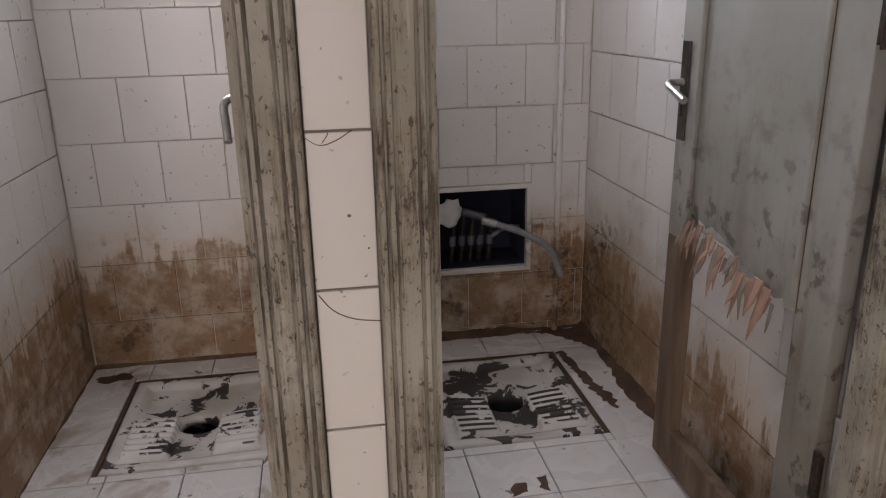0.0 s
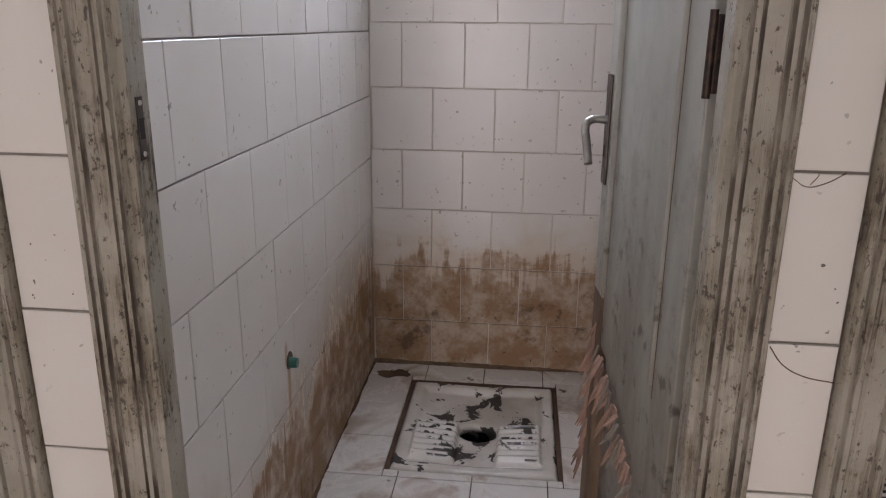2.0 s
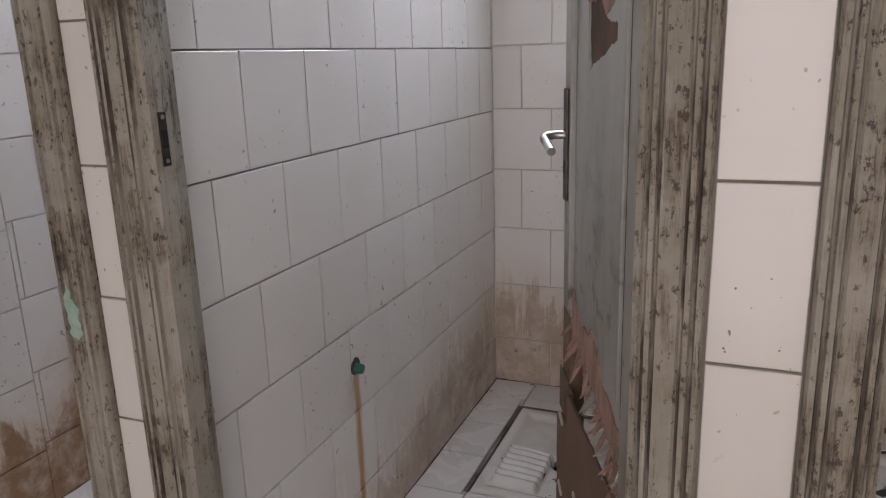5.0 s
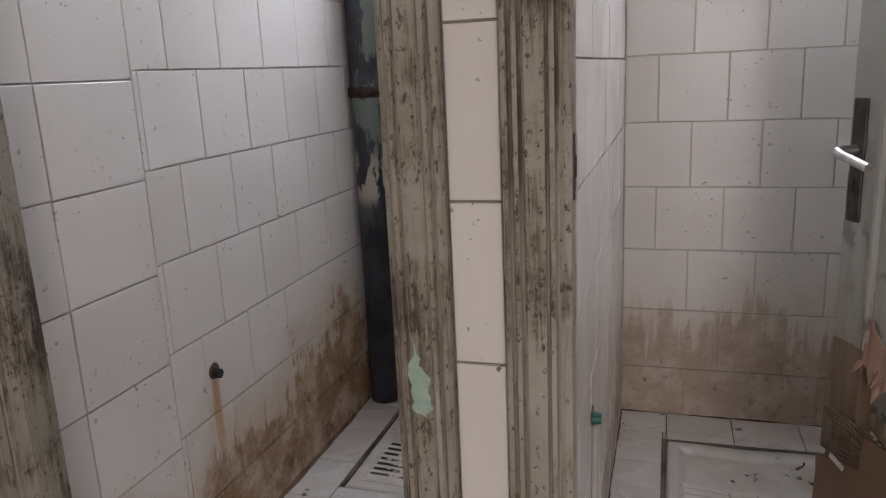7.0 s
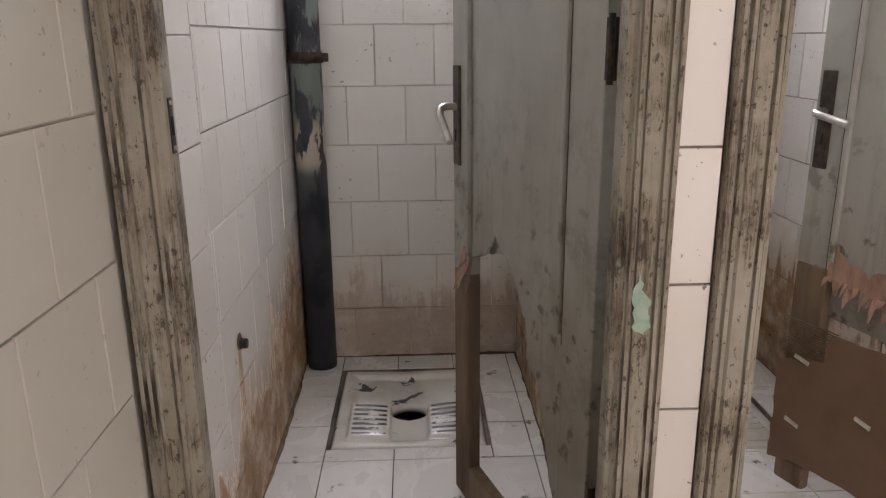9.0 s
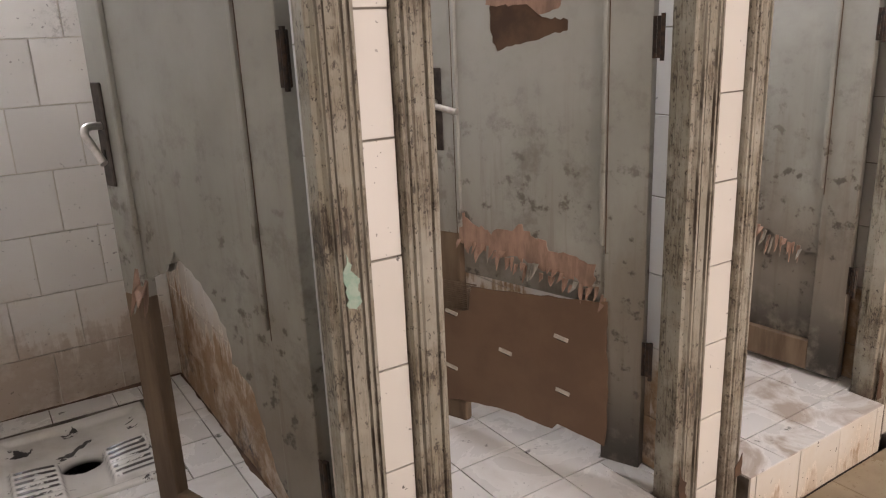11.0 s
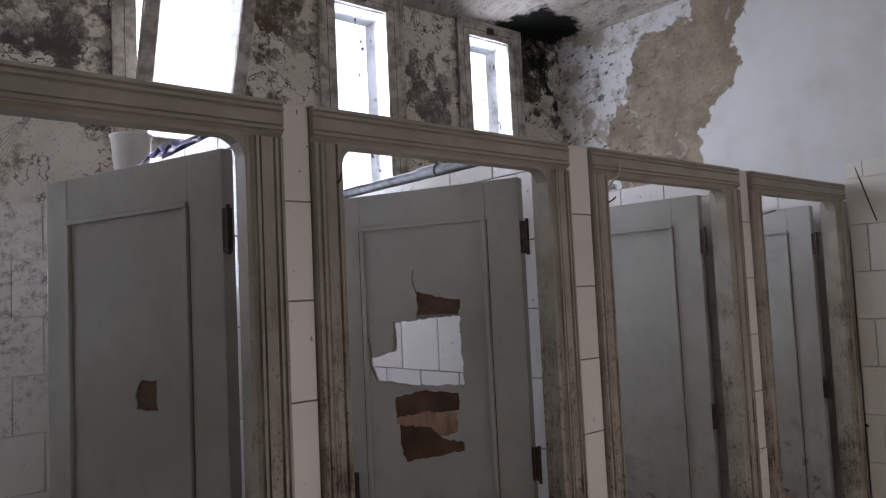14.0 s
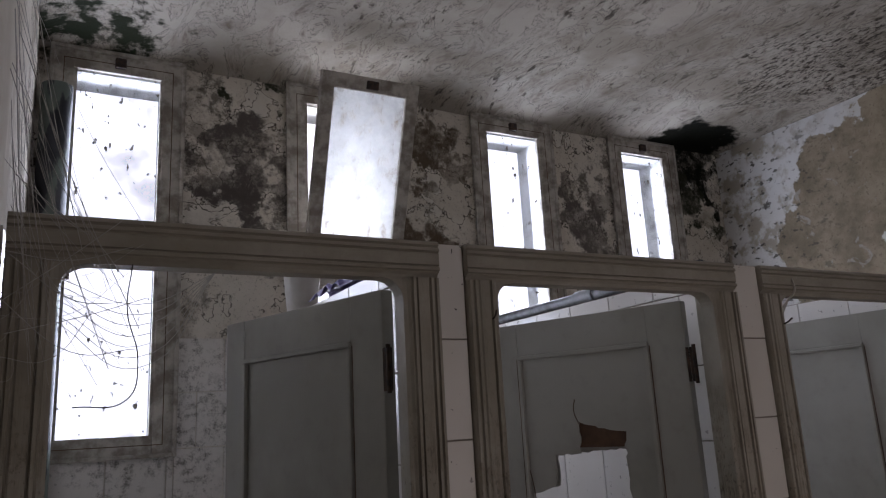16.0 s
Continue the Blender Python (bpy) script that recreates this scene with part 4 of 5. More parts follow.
def build_pan(n):
    """A ceramic squat pan: rim, sunken tray, outlet and two ribbed foot rests."""
    px, py = STALLS[n]["pan"]
    label = ["white ceramic squat pan smeared with dark dirt", "white ceramic squat pan with black dried blotches", "white ceramic squat pan, fairly clean, chipped", "white ceramic squat pan with dark specks on its foot rests"][n]
    pan = thing("squat_pan", label, "squat toilet", "squat pans", pose(px, py, 0.0))
    NXP, NYP = 92, 104

    def height(x, y):
        ex, ey = PAN_W / 2 - abs(x), PAN_D / 2 - abs(y)
        e = min(ex, ey)
        z = 0.012 * min(1, e / 0.008) - 0.012
        ins = min(1.0, max(0.0, (e - 0.03) / 0.03))
        z -= 0.012 * ins * ins * (3 - 2 * ins)
        z -= 0.016 * math.exp(-((x / 0.10) ** 2 + ((y - 0.0) / 0.22) ** 2))
        for sx in (-1, 1):
            u, v = (x - sx * 0.122) / 0.064, (y + 0.10) / 0.105
            r = max(abs(u), abs(v))
            m = min(1.0, max(0.0, (1.05 - r) / 0.14))
            m = m * m * (3 - 2 * m)
            z += m * (0.020 + 0.0036 * math.cos(y * 2 * math.pi / 0.030))
        r = math.hypot(x / 0.052, (y + 0.01) / 0.042)
        if r < 1.25:
            m = min(1.0, (1.25 - r) / 0.5)
            z -= 0.09 * m * m * (3 - 2 * m)
        return z

    bm = bmesh.new()
    grid = [[bm.verts.new((-PAN_W / 2 + PAN_W * i / NXP, -PAN_D / 2 + PAN_D * j / NYP, height(-PAN_W / 2 + PAN_W * i / NXP, -PAN_D / 2 + PAN_D * j / NYP) + 0.003)) for i in range(NXP + 1)] for j in range(NYP + 1)]
    for j in range(NYP):
        for i in range(NXP):
            bm.faces.new((grid[j][i], grid[j][i + 1], grid[j + 1][i + 1], grid[j + 1][i]))
    rim = [e for e in bm.edges if e.is_boundary]
    down = bmesh.ops.extrude_edge_only(bm, edges=rim)
    for v in down["geom"]:
        if isinstance(v, bmesh.types.BMVert):
            v.co.z = -0.11
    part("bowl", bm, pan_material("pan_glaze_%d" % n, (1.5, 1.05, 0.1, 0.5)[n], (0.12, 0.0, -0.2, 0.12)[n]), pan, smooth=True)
    part("joint", boxes([(-PAN_W / 2 - 0.012, -PAN_W / 2 - 0.0002, -PAN_D / 2 - 0.01, PAN_D / 2 + 0.012, -0.0065, -0.0025), (PAN_W / 2 + 0.0002, PAN_W / 2 + 0.012, -PAN_D / 2 - 0.01, PAN_D / 2 + 0.012, -0.0065, -0.0025), (-PAN_W / 2, PAN_W / 2, PAN_D / 2 + 0.0002, PAN_D / 2 + 0.014, -0.0065, -0.0025)]), CORE if n < 2 else GROUT, pan, "dark open joint round the pan")
    return pan


for n in range(4):
    build_pan(n)



def grime_bead(a, b, width, seed):
    """An uneven bead of black dirt in the joint between floor and wall, from a to b (x, y)."""
    rng = random.Random(seed)
    a, b = Vector((*a, 0)), Vector((*b, 0))
    along = (b - a).normalized()
    side = Vector((-along.y, along.x, 0))
    n = int((b - a).length / 0.012)
    bm = bmesh.new()
    rows = []
    w = width
    for i in range(n + 1):
        w = min(width * 2.6, max(width * 0.35, w + rng.uniform(-0.4, 0.4) * width))
        p = a + along * ((b - a).length * i / n)
        rows.append([bm.verts.new(p + Vector((0, 0, 0.0002)) + Vector((0, 0, w * 0.7))), bm.verts.new(p + side * w * 0.4 + Vector((0, 0, w * 0.3))), bm.verts.new(p + side * w + Vector((0, 0, 0.0004)))])
    for r0, r1 in zip(rows, rows[1:]):
        for k in (0, 1):
            bm.faces.new((r0[k], r1[k], r1[k + 1], r0[k + 1]))
    part("grime_bead", bm, CORE if seed % 3 else ROTTEN, floor_cubicles)


for n, s in enumerate(STALLS):
    a, b = s["walls"]
    width = (0.013, 0.006, 0.003, 0.005)[n]
    grime_bead((b, BACK), (a, BACK), width, 50 + n)
    grime_bead((a, BACK), (a, 0.2), width, 60 + n)
    grime_bead((b, 0.5), (b, BACK), width * 1.3, 70 + n)

# black rot creeping up the feet of the frames
for n, s in enumerate(STALLS):
    for side, x in ((1, s["frame"][0] + FW), (-1, s["frame"][1] - FW)):
        rng = random.Random(300 + n * 2 + side)
        tall = rng.uniform(0.06, 0.16) + (0.06 if side < 0 else 0.0)
        pts = ragged([(x - side * 0.002, 0.001), (x - side * 0.03, 0.001), (x - side * 0.028, tall * 0.5), (x - side * 0.012, tall * 0.7), (x - side * 0.004, tall)], 0.012, 0.004, 310 + n)
        part("rot", sheet(pts, [], -0.0185, -0.0172), CORE, frames[n], "black rot at the foot of the jamb")

# dried dirt on the last cubicle's floor
for k, pts in enumerate(([(2.572, 1.38), (2.60, 1.385), (2.625, 1.15), (2.655, 1.02), (2.63, 0.97), (2.60, 1.10)], [(2.45, 1.565), (2.725, 1.57), (2.725, 1.36), (2.67, 1.45), (2.60, 1.53)], [(2.22, 0.62), (2.26, 0.63), (2.265, 0.67), (2.23, 0.665)], [(2.30, 0.635), (2.325, 0.63), (2.32, 0.69), (2.295, 0.68)], [(1.03, 1.50), (1.14, 1.52), (1.15, 1.47), (1.05, 1.45)])):
    bm = sheet(ragged(pts, 0.012, 0.008, 90 + k), [], 0.0, 0.0007)
    bm.transform(Matrix.Translation((0, 0, 0.0012)) @ Matrix.Rotation(radians(-90), 4, "X"))
    bm.transform(Matrix.Diagonal((1, -1, 1, 1)) if min(v.co.y for v in bm.verts) < 0 else Matrix.Identity(4))
    part("dirt_patch", bm, CORE, floor_cubicles)

# ---------------------------------------------------------------- cracks in the pillar tiles
for pts in ([(1.795, 0.807), (1.812, 0.785), (1.835, 0.772), (1.872, 0.765)], [(1.793, 1.005), (1.808, 0.996), (1.825, 0.999), (1.848, 1.012)], [(1.812, 0.998), (1.818, 1.006), (1.820, 1.010)]):
    tube([(x, -0.0002, z) for x, z in pts], 0.0009, 6, CORE, "crack", partitions[0])

# ---------------------------------------------------------------- fittings in the cubicles


def build_hatch():
    """The pipe hatch in the last cubicle, with valves inside it and a hose hanging out."""
    x0, x1, z0, z1 = HATCH
    h = thing("pipe_hatch", "open wall hatch with a pale frame and dark pipes inside", "hatch")
    for a, b, c, d in ((x0 - 0.018, x0, z0 - 0.018, z1 + 0.018), (x1, x1 + 0.018, z0 - 0.018, z1 + 0.018), (x0, x1, z1, z1 + 0.018), (x0, x1, z0 - 0.018, z0)):
        part("frame", box(a, b, BACK - 0.014, BACK + 0.0055, c, d, 0.003), TILE_PILLAR, h)
    part("recess", box(x0 - 0.02, x1 + 0.02, BACK + 0.201, BACK + 0.22, z0 - 0.02, z1 + 0.02), HATCH_SHADE, h, "dark blue back of the recess, its shade painted in")
    # added dark sheets stand in for the shade on the recess's sides
    for a, b, c, d in ((x0, x0 + 0.003, z0, z1), (x1 - 0.003, x1, z0, z1), (x0 + 0.003, x1 - 0.003, z1 - 0.003, z1), (x0 + 0.003, x1 - 0.003, z0, z0 + 0.003)):
        part("shade_lining", box(a, b, BACK + 0.006, BACK + 0.2, c, d), HATCH_SHADE, h)
    # riser pipes take a dark metal to match the recess's painted shade
    for i in range(5):
        px, lean = x0 + 0.05 + i * 0.034, 0.012
        tube([(px, BACK + 0.06, z0 + 0.01), (px + lean, BACK + 0.055, z0 + 0.19 - 0.012 * i)], 0.009, 8, BROWN_PLATE, "pipe", h, "riser pipe, dark as the recess around it")
        tube([(px + 0.004, BACK + 0.058, z0 + 0.07), (px + 0.0065, BACK + 0.057, z0 + 0.105)], 0.0125, 8, OLD_PIPE, "pipe_nut", h, "grey pipe nut")
    tube([(x0 + 0.005, BACK + 0.05, z1 - 0.075), (x0 + 0.09, BACK + 0.04, z1 - 0.085), (x0 + 0.165, BACK + 0.0, z1 - 0.10)], 0.015, 10, OLD_PIPE, "header_pipe", h)
    tube([(x0 + 0.20, BACK + 0.05, z0 + 0.10), (x0 + 0.25, BACK + 0.03, z0 + 0.135), (x0 + 0.29, BACK + 0.01, z0 + 0.14)], 0.009, 10, OLD_PIPE, "branch_pipe", h)
    bm = bmesh.new()
    bmesh.ops.create_icosphere(bm, subdivisions=3, radius=0.045)
    for v in bm.verts:
        v.co += v.normal * 0.02 * noise.noise(v.co * 40)
        v.co.y *= 0.35
    part("lagging", bm, WHITE_PLASTIC, h, "pale crumpled lagging", True, pose(x0 + 0.035, BACK - 0.014, z1 - 0.07))
    return h


build_hatch()
hose = thing("water_hose", "short grey rubber hose drooping from the hatch", "hose")
tube([(2.36, BACK - 0.02, 0.44), (2.42, BACK - 0.05, 0.425), (2.50, BACK - 0.11, 0.40), (2.56, BACK - 0.15, 0.36), (2.595, BACK - 0.17, 0.27)], 0.0115, 12, HOSE, "tube", hose)
tube([(2.355, BACK - 0.018, 0.441), (2.40, BACK - 0.04, 0.43)], 0.015, 12, CHROME, "clamp", hose, "steel hose clamp")
chase = thing("corner_pipe", "thin white painted pipe running up the tiled corner", "pipe")
tube([(2.628, BACK - 0.014, 0.0), (2.628, BACK - 0.014, 1.0), (2.628, BACK - 0.014, 1.99)], 0.011, 12, TILE, "tube", chase)

soil = thing("soil_pipe", "thick blue-black drain pipe with flaking paint in the corner", "pipe")
bm = bmesh.new()
bmesh.ops.create_cone(bm, cap_ends=True, segments=28, radius1=0.052, radius2=0.052, depth=2.9)
part("tube", bm, SOIL_PIPE, soil, smooth=True, m=pose(-0.716, 1.515, 1.45))
for z in (1.09, 2.2):
    bm = bmesh.new()
    bmesh.ops.create_cone(bm, cap_ends=True, segments=28, radius1=0.057, radius2=0.057, depth=0.035)
    cl = part("clamp", bm, BLACK_METAL, soil, "", True, pose(-0.716, 1.515, z))
    part("bolt", box(-0.075, -0.05, -0.012, 0.012, -0.014, 0.014, 0.004), BLACK_METAL, cl)
    part("bolt", box(0.05, 0.075, -0.012, 0.012, -0.014, 0.014, 0.004), BLACK_METAL, cl)


def plug(x, y, z, mat, label):
    """A stopped water outlet in a broken tile of a side wall."""
    p = thing("water_outlet", label, "outlet", "wall outlets")
    bm = bmesh.new()
    bmesh.ops.create_cone(bm, cap_ends=True, segments=14, radius1=0.013, radius2=0.011, depth=0.02)
    part("plug", bm, mat, p, m=pose(x + 0.009, y, z, 0, 90, 0))
    bm = bmesh.new()
    bmesh.ops.create_cone(bm, cap_ends=True, segments=18, radius1=0.02, radius2=0.02, depth=0.002)
    for v in bm.verts:
        v.co.x *= 1.0 + 0.25 * noise.noise(v.co * 60)
    part("broken_edge", bm, CORE, p, m=pose(x + 0.0012, y, z + 0.004, 0, 90, 0))
    return p


plug(1.006, 0.637, 0.438, GREEN_PLUG, "green plastic plug in a broken tile")
plug(0.112, 0.565, 0.463, GREEN_PLUG, "green plastic plug with a long rust streak")
plug(-0.776, 0.60, 0.474, HOLE, "open broken pipe hole with a rust streak")

# ---------------------------------------------------------------- loose things above the doors
lying = thing("loose_pipe", "grey metal pipe lying along the partition top", "pipe")
tube([(0.90, 0.12, PTOP + 0.021), (0.902, 0.8, PTOP + 0.021), (0.91, 1.5, PTOP + 0.021)], 0.020, 14, OLD_PIPE, "tube", lying)
tube([(0.9, 0.58, PTOP + 0.022), (0.901, 0.68, PTOP + 0.022)], 0.0245, 14, OLD_PIPE, "coupling", lying)


def build_cup():
    c = thing("plastic_pot", "small white plastic pot standing on the partition", "pot", "", pose(0.062, 1.10, PTOP))
    bm = bmesh.new()
    rings = []
    for r, z in ((0.0, 0.0), (0.048, 0.0), (0.062, 0.15), (0.066, 0.15), (0.066, 0.155), (0.058, 0.155), (0.045, 0.008), (0.0, 0.008)):
        rings.append([bm.verts.new((r * math.cos(2 * math.pi * i / 24), r * math.sin(2 * math.pi * i / 24), z)) for i in range(24)] if r else [bm.verts.new((0, 0, z))])
    for a, b in zip(rings, rings[1:]):
        for i in range(24):
            k = (i + 1) % 24
            q = [a[i % len(a)], a[k % len(a)], b[k % len(b)], b[i % len(b)]]
            q = list(dict.fromkeys(q))
            bm.faces.new(q)
    part("wall", bm, WHITE_PLASTIC, c, smooth=True)
    return c


build_cup()
bag_bm = bmesh.new()
bmesh.ops.create_grid(bag_bm, x_segments=16, y_segments=30, size=0.5)
for v in bag_bm.verts:
    u, w = v.co.x * 0.10, v.co.y * 0.40
    v.co = Vector((0.055 + u, 0.66 + w, PTOP + 0.012 + 0.045 * abs(noise.noise((u * 22, w * 12, 1))) + 0.03 * math.cos(v.co.x * 3.1)))
bmesh.ops.solidify(bag_bm, geom=bag_bm.faces[:], thickness=0.002)
bag = tagged(part("plastic_bag", bag_bm, BLUE_BAG, None, "", True), "crumpled violet-blue plastic bag on the partition", "bag")

cord = thing("hanging_string", "grey string knotted over the frame with a small weight", "string")
tube([(1.08, -0.021, 1.965), (1.075, -0.026, 1.93), (1.07, 0.0, 1.905), (1.062, 0.03, 1.86), (1.06, 0.03, 1.76)], 0.003, 6, STRING, "cord", cord)
tube([(1.02, 0.03, 1.91), (1.06, 0.03, 1.865), (1.10, 0.02, 1.905)], 0.002, 6, STRING, "loop", cord)
bm = bmesh.new()
bmesh.ops.create_uvsphere(bm, u_segments=10, v_segments=8, radius=0.008)
part("weight", bm, STRING, cord, m=pose(1.06, 0.03, 1.755))


def nail(x, z, dx, label="bent dark nail driven into the door frame"):
    n = thing("nail", label, "nail", "nails in the frames")
    tube([(x, 0.0, z), (x + dx * 0.4, -0.03, z + 0.005), (x + dx, -0.055, z + 0.012)], 0.0022, 6, BLACK_METAL, "shank", n)


nail(0.125, 1.84, -0.02)
nail(1.03, 1.84, -0.02)
nail(1.94, 1.84, 0.02)
wire = thing("loose_wire", "thin dark wire hanging down the end wall", "wire")
tube([(2.692, -0.06, 2.07), (2.686, -0.09, 1.97), (2.688, -0.13, 1.83)], 0.0022, 6, BLACK_METAL, "strand", wire)
hook = thing("wall_hook", "small dark hook in the tiled end wall", "hook")
tube([(2.69, -0.03, 0.97), (2.675, -0.03, 0.972), (2.668, -0.03, 0.982)], 0.004, 8, BLACK_METAL, "pin", hook)

# cobwebs in the corner of the fourth frame
web = thing("cobweb", "dusty grey cobweb stretched across the frame's upper corner", "cobweb")
rng = random.Random(77)
for i in range(46):
    p = Vector((-0.778 + rng.uniform(0, 0.03), rng.uniform(-0.25, 0.0), rng.uniform(1.75, 2.35)))
    q = Vector((rng.uniform(-0.75, -0.56), rng.uniform(-0.03, -0.02), rng.uniform(1.72, 2.0)))
    mid_p = (p + q) / 2 - Vector((0, 0, rng.uniform(0.0, 0.05)))
    tube([p, mid_p, q], rng.choice((0.0004, 0.0004, 0.0007)), 4, COBWEB, "thread", web)
for i in range(7):
    a = Vector((-0.69, 0.02, 1.90 - i * 0.012))
    b = Vector((-0.44, 0.02, 1.92))
    tube([a, (a + b) / 2 - Vector((0, 0, 0.05 + 0.012 * i)), b], 0.0007, 4, COBWEB, "thread", web)
tube([(-0.58, 0.0, 1.925), (-0.585, 0.01, 1.85), (-0.565, 0.01, 1.76), (-0.58, 0.01, 1.70), (-0.66, 0.01, 1.69)], 0.0012, 6, BLACK_METAL, "twig", web)

litter = [(2.35, -0.30, 30), (2.05, -0.22, 80), (1.75, -0.35, 10)]
for x, y, turn in litter:
    bm = bmesh.new()
    bmesh.ops.create_grid(bm, x_segments=5, y_segments=3, size=0.5)
    for v in bm.verts:
        v.co = Vector((v.co.x * 0.05, v.co.y * 0.02, 0.004 + 0.006 * noise.noise(v.co * 5)))
    bmesh.ops.solidify(bm, geom=bm.faces[:], thickness=0.002)
    tagged(part("wood_scrap", bm, CORE, None, "", False, pose(x, y, STEP + 0.001, 0, 0, turn)), "dark scrap of wood on the corridor floor", "wood scrap", "scraps on the floor")

# ---------------------------------------------------------------- tiles
TILE_MESHES = {}
GAP = 0.0034


def tile_mesh(w, h, material):
    key = (round(w, 3), round(h, 3), material.name)
    if key not in TILE_MESHES:
        a, b, c = w / 2 - GAP / 2, h / 2 - GAP / 2, 0.0009
        pts, faces = [], []
        for i, (dx, dy, z) in enumerate(((0, 0, 0.0), (0, 0, 0.0053), (c, c, 0.006))):
            pts += [(-a + dx, -b + dy, z), (a - dx, -b + dy, z), (a - dx, b - dy, z), (-a + dx, b - dy, z)]
        for k in (0, 4):
            for i in range(4):
                j = (i + 1) % 4
                faces.append((k + i, k + j, k + 4 + j, k + 4 + i))
        faces.append((8, 9, 10, 11))
        me = bpy.data.meshes.new("tile")
        me.from_pydata(pts, [], faces)
        me.materials.append(material)
        TILE_MESHES[key] = me
    return TILE_MESHES[key]


TILT = random.Random(5)


def lay(parent, origin, u_dir, v_dir, rects, material):
    """Lay tiles, given as (u0, u1, v0, v1), on a face whose axes are u_dir and v_dir."""
    u_dir, v_dir = Vector(u_dir), Vector(v_dir)
    n_dir = u_dir.cross(v_dir)
    turn = Matrix((u_dir, v_dir, n_dir)).transposed().to_4x4()
    for u0, u1, v0, v1 in rects:
        if u1 - u0 < 0.012 or v1 - v0 < 0.008:
            continue
        ob = new("tile", tile_mesh(u1 - u0, v1 - v0, material))
        ob.parent = parent
        at = Vector(origin) + u_dir * (u0 + u1) / 2 + v_dir * (v0 + v1) / 2 + n_dir * TILT.uniform(-0.0006, 0.0004)
        ob.matrix_basis = Matrix.Translation(at) @ turn @ pose(0, 0, 0, TILT.gauss(0, 0.18), TILT.gauss(0, 0.18), TILT.gauss(0, 0.12))


def bond(u0, u1, v0, v1, joint_u, joint_v, size=0.2, shift=0.1):
    """Rectangles of a running bond that fill u0..u1, v0..v1."""
    out = []
    k = math.floor((v0 - joint_v) / size)
    while joint_v + k * size < v1 - 1e-6:
        b0, b1 = max(v0, joint_v + k * size), min(v1, joint_v + (k + 1) * size)
        start = joint_u + (shift if k % 2 else 0.0)
        i = math.floor((u0 - start) / size)
        while start + i * size < u1 - 1e-6:
            a0, a1 = max(u0, start + i * size), min(u1, start + (i + 1) * size)
            out.append((a0, a1, b0, b1))
            i += 1
        k += 1
    return out


def cut(rects, c0, c1, d0, d1):
    """Take a rectangle out of laid tiles."""
    out = []
    for a0, a1, b0, b1 in rects:
        if a1 <= c0 or a0 >= c1 or b1 <= d0 or b0 >= d1:
            out.append((a0, a1, b0, b1))
            continue
        if a0 < c0:
            out.append((a0, c0, b0, b1))
        if a1 > c1:
            out.append((c1, a1, b0, b1))
        m0, m1 = max(a0, c0), min(a1, c1)
        if b0 < d0:
            out.append((m0, m1, b0, d0))
        if b1 > d1:
            out.append((m0, m1, d1, b1))
    return out


TILE_TOP = 2.0
JOINTS = [(2.007, 0.03), (1.21, 0.165), (0.01, 0.165), (0.107, 0.193)]
for n, s in enumerate(STALLS):
    a, b = s["walls"]
    ju, jv = JOINTS[n]
    odd = [1, 1, 0, 0][n]
    rects = bond(a, b, 0.0, TILE_TOP, ju + 0.1 * odd, jv)
    if n == 0:
        rects = cut(rects, 2.187, 2.533, 0.244, 0.563)
    w = WINDOWS[3 - n]
    rects = cut(rects, w - 0.236, w + 0.236, 1.572, 2.1)
    lay(wall_back, (0, BACK + 0.006, 0), (1, 0, 0), (0, 0, 1), rects, (TILE, TILE, TILE_CLEAN, TILE_FAINT)[n])
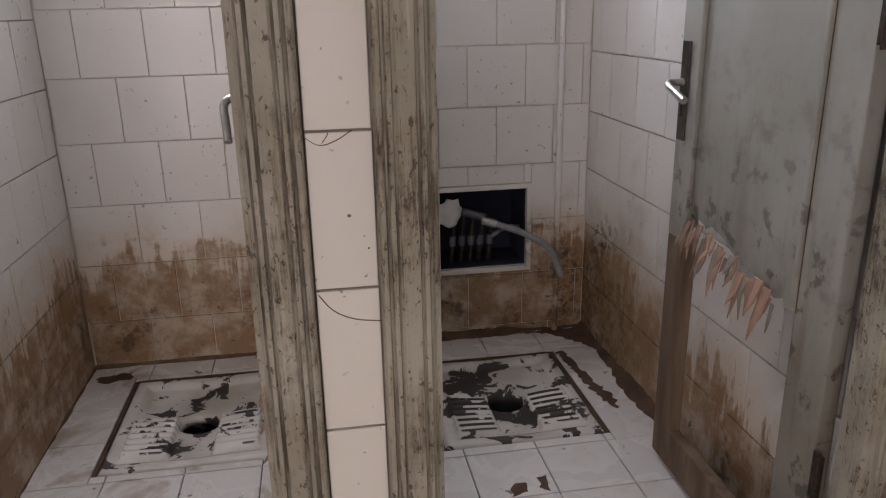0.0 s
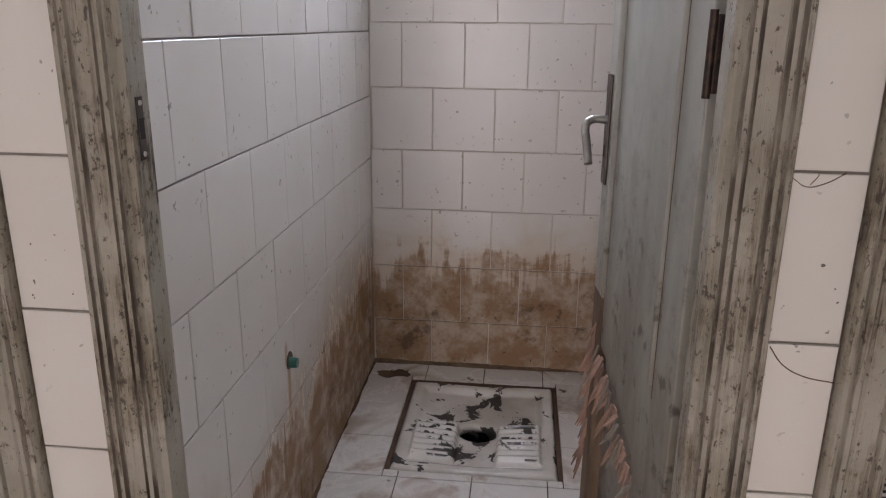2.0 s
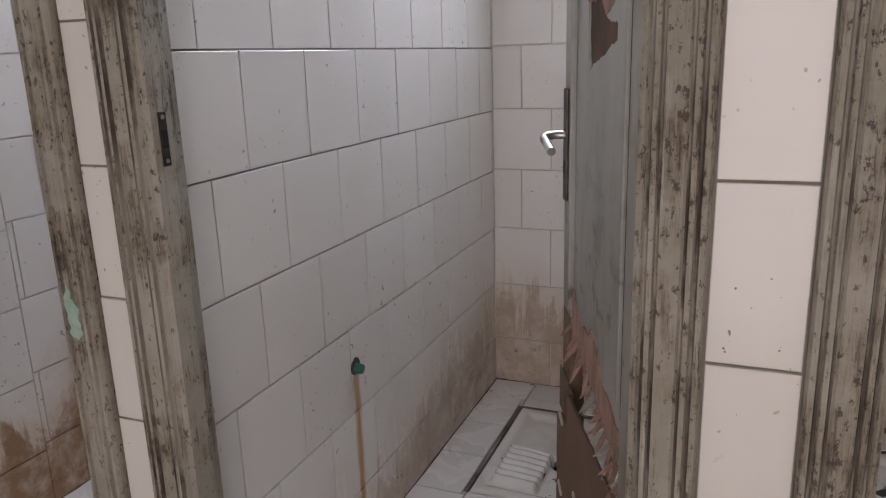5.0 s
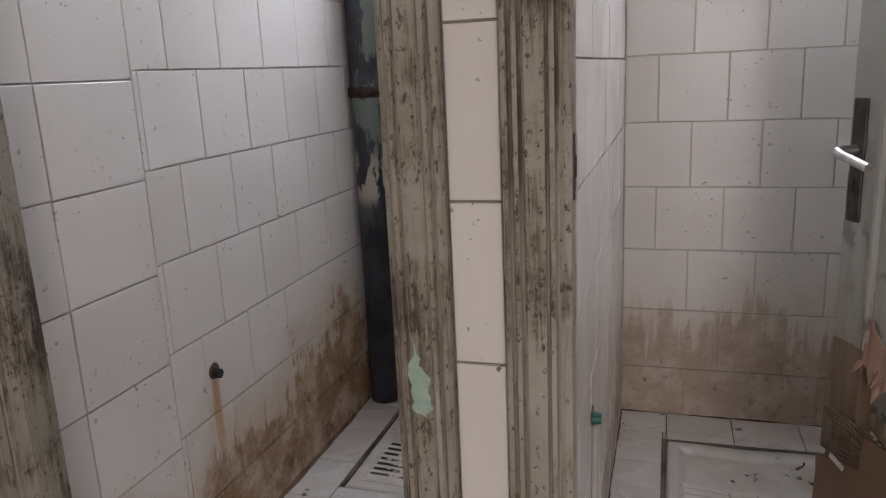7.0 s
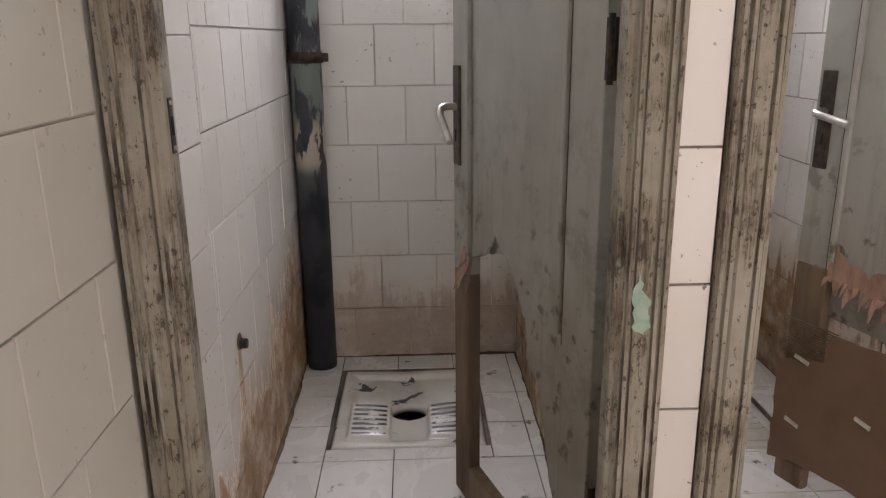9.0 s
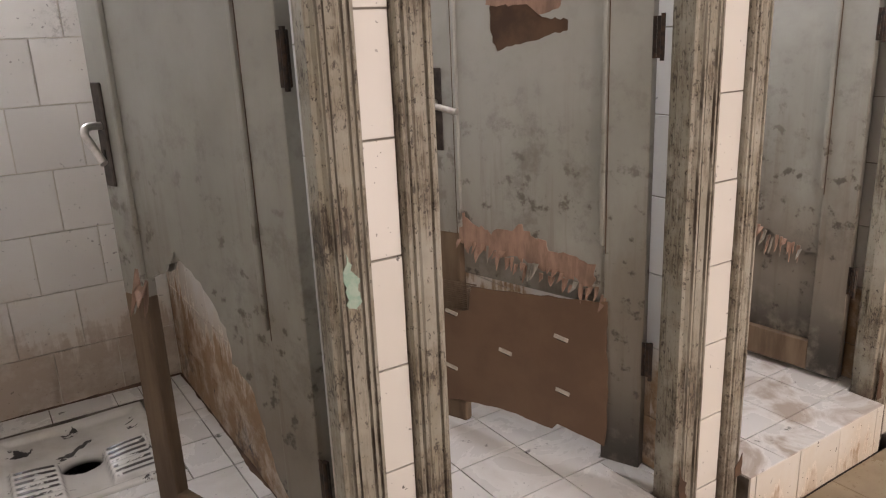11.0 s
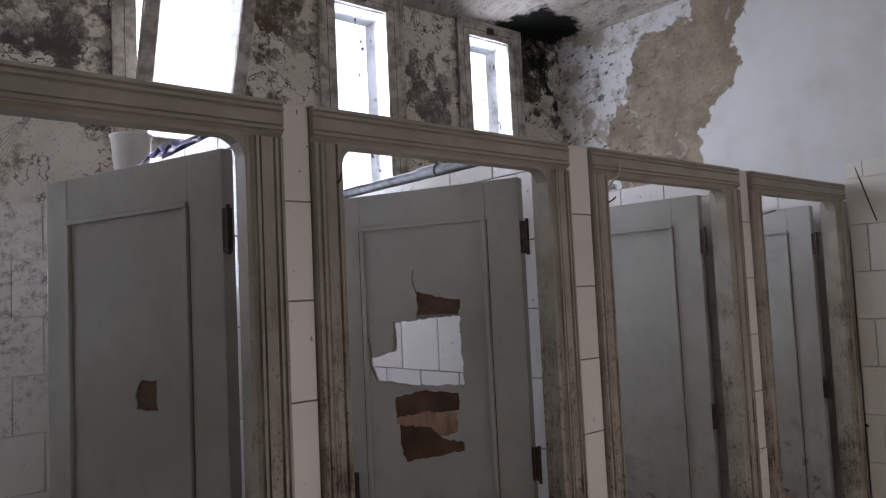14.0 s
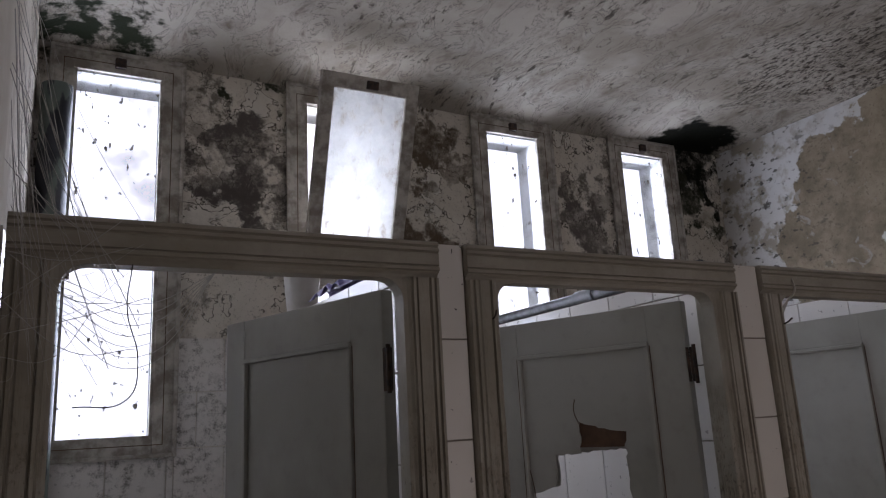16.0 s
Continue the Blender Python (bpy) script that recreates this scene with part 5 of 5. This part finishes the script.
# side walls of the cubicles: left faces look to +x, right faces to -x
for n, s in enumerate(STALLS):
    a, b = s["walls"]
    left_parent = [partitions[0], partitions[1], partitions[2], wall_left][n]
    right_parent = [wall_end, partitions[0], partitions[1], partitions[2]][n]
    front = 0.453 if n == 3 else 0.071
    left_rects = bond(front, BACK, 0.0, PTOP - 0.001, [0.1, 0.18, 0.05, 0.07][n], [0.16, 0.137, 0.158, 0.175][n])
    if n == 3:  # a separate strip of tiles, out of step with the rest
        left_rects += [(u0, u1, max(0.0, 0.157 + 0.2 * (k - 1)), min(PTOP - 0.001, 0.157 + 0.2 * k)) for k in range(11) for u0, u1 in ((0.071, 0.205), (0.205, 0.453))]
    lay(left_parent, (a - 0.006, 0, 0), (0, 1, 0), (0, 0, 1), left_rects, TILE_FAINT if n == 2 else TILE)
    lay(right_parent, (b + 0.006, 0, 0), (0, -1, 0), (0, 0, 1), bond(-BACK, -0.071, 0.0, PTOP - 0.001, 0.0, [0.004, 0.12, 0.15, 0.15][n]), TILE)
# pillar faces
for n, (a, b, f0, f1) in enumerate(PARTITIONS):
    jv = [0.012, 0.006, 0.0][n]
    lay(partitions[n], (0, 0.006, 0), (1, 0, 0), (0, 0, 1), [(f0 + 0.001, f1 - 0.001, max(STEP, jv + k * 0.2), min(TOP, jv + (k + 1) * 0.2)) for k in range(-1, 10)], TILE_PILLAR)
# end wall and side wall of the corridor
lay(wall_end, (2.70 - 0.004, 0, 0), (0, -1, 0), (0, 0, 1), bond(0.02, 2.55, STEP, 2.09, 0.09, 0.02), TILE_END)
lay(wall_left, (-0.778, 0, 0), (0, 1, 0), (0, 0, 1), bond(-2.55, -0.02, STEP, 1.66, -0.19, 0.06), TILE_END)
# floors
for n, s in enumerate(STALLS):
    a, b = s["walls"]
    px, py = s["pan"]
    rects = bond(a, b, -0.046, BACK, [0.14, 0.003, 0.06, 0.16][n], [0.018, 0.082, 0.05, 0.06][n], 0.2, 0.0)
    rects = cut(rects, px - PAN_W / 2 - 0.012, px + PAN_W / 2 + 0.012, py - PAN_D / 2 - 0.006, py + PAN_D / 2 + 0.014)
    f0, f1 = s["frame"]
    rects = cut(cut(rects, a - 1, f0 + FW + 0.001, -1, 0.071), f1 - FW - 0.001, b + 1, -1, 0.071)
    lay(floor_cubicles, (0, 0, -0.006), (1, 0, 0), (0, 1, 0), rects, FLOOR_TILE)
    lay(floor_cubicles, (0, -0.040, 0), (1, 0, 0), (0, 0, 1), bond(f0 + FW + 0.001, f1 - FW - 0.001, STEP, -0.001, px - 0.13, STEP, 0.2, 0.0), TILE_PILLAR)
lay(corridor_floor, (0, 0, STEP - 0.006), (1, 0, 0), (0, 1, 0), bond(-0.77, 2.69, -2.6, -0.048, 0.25, -0.448, 0.4, 0.0), TERRAZZO)
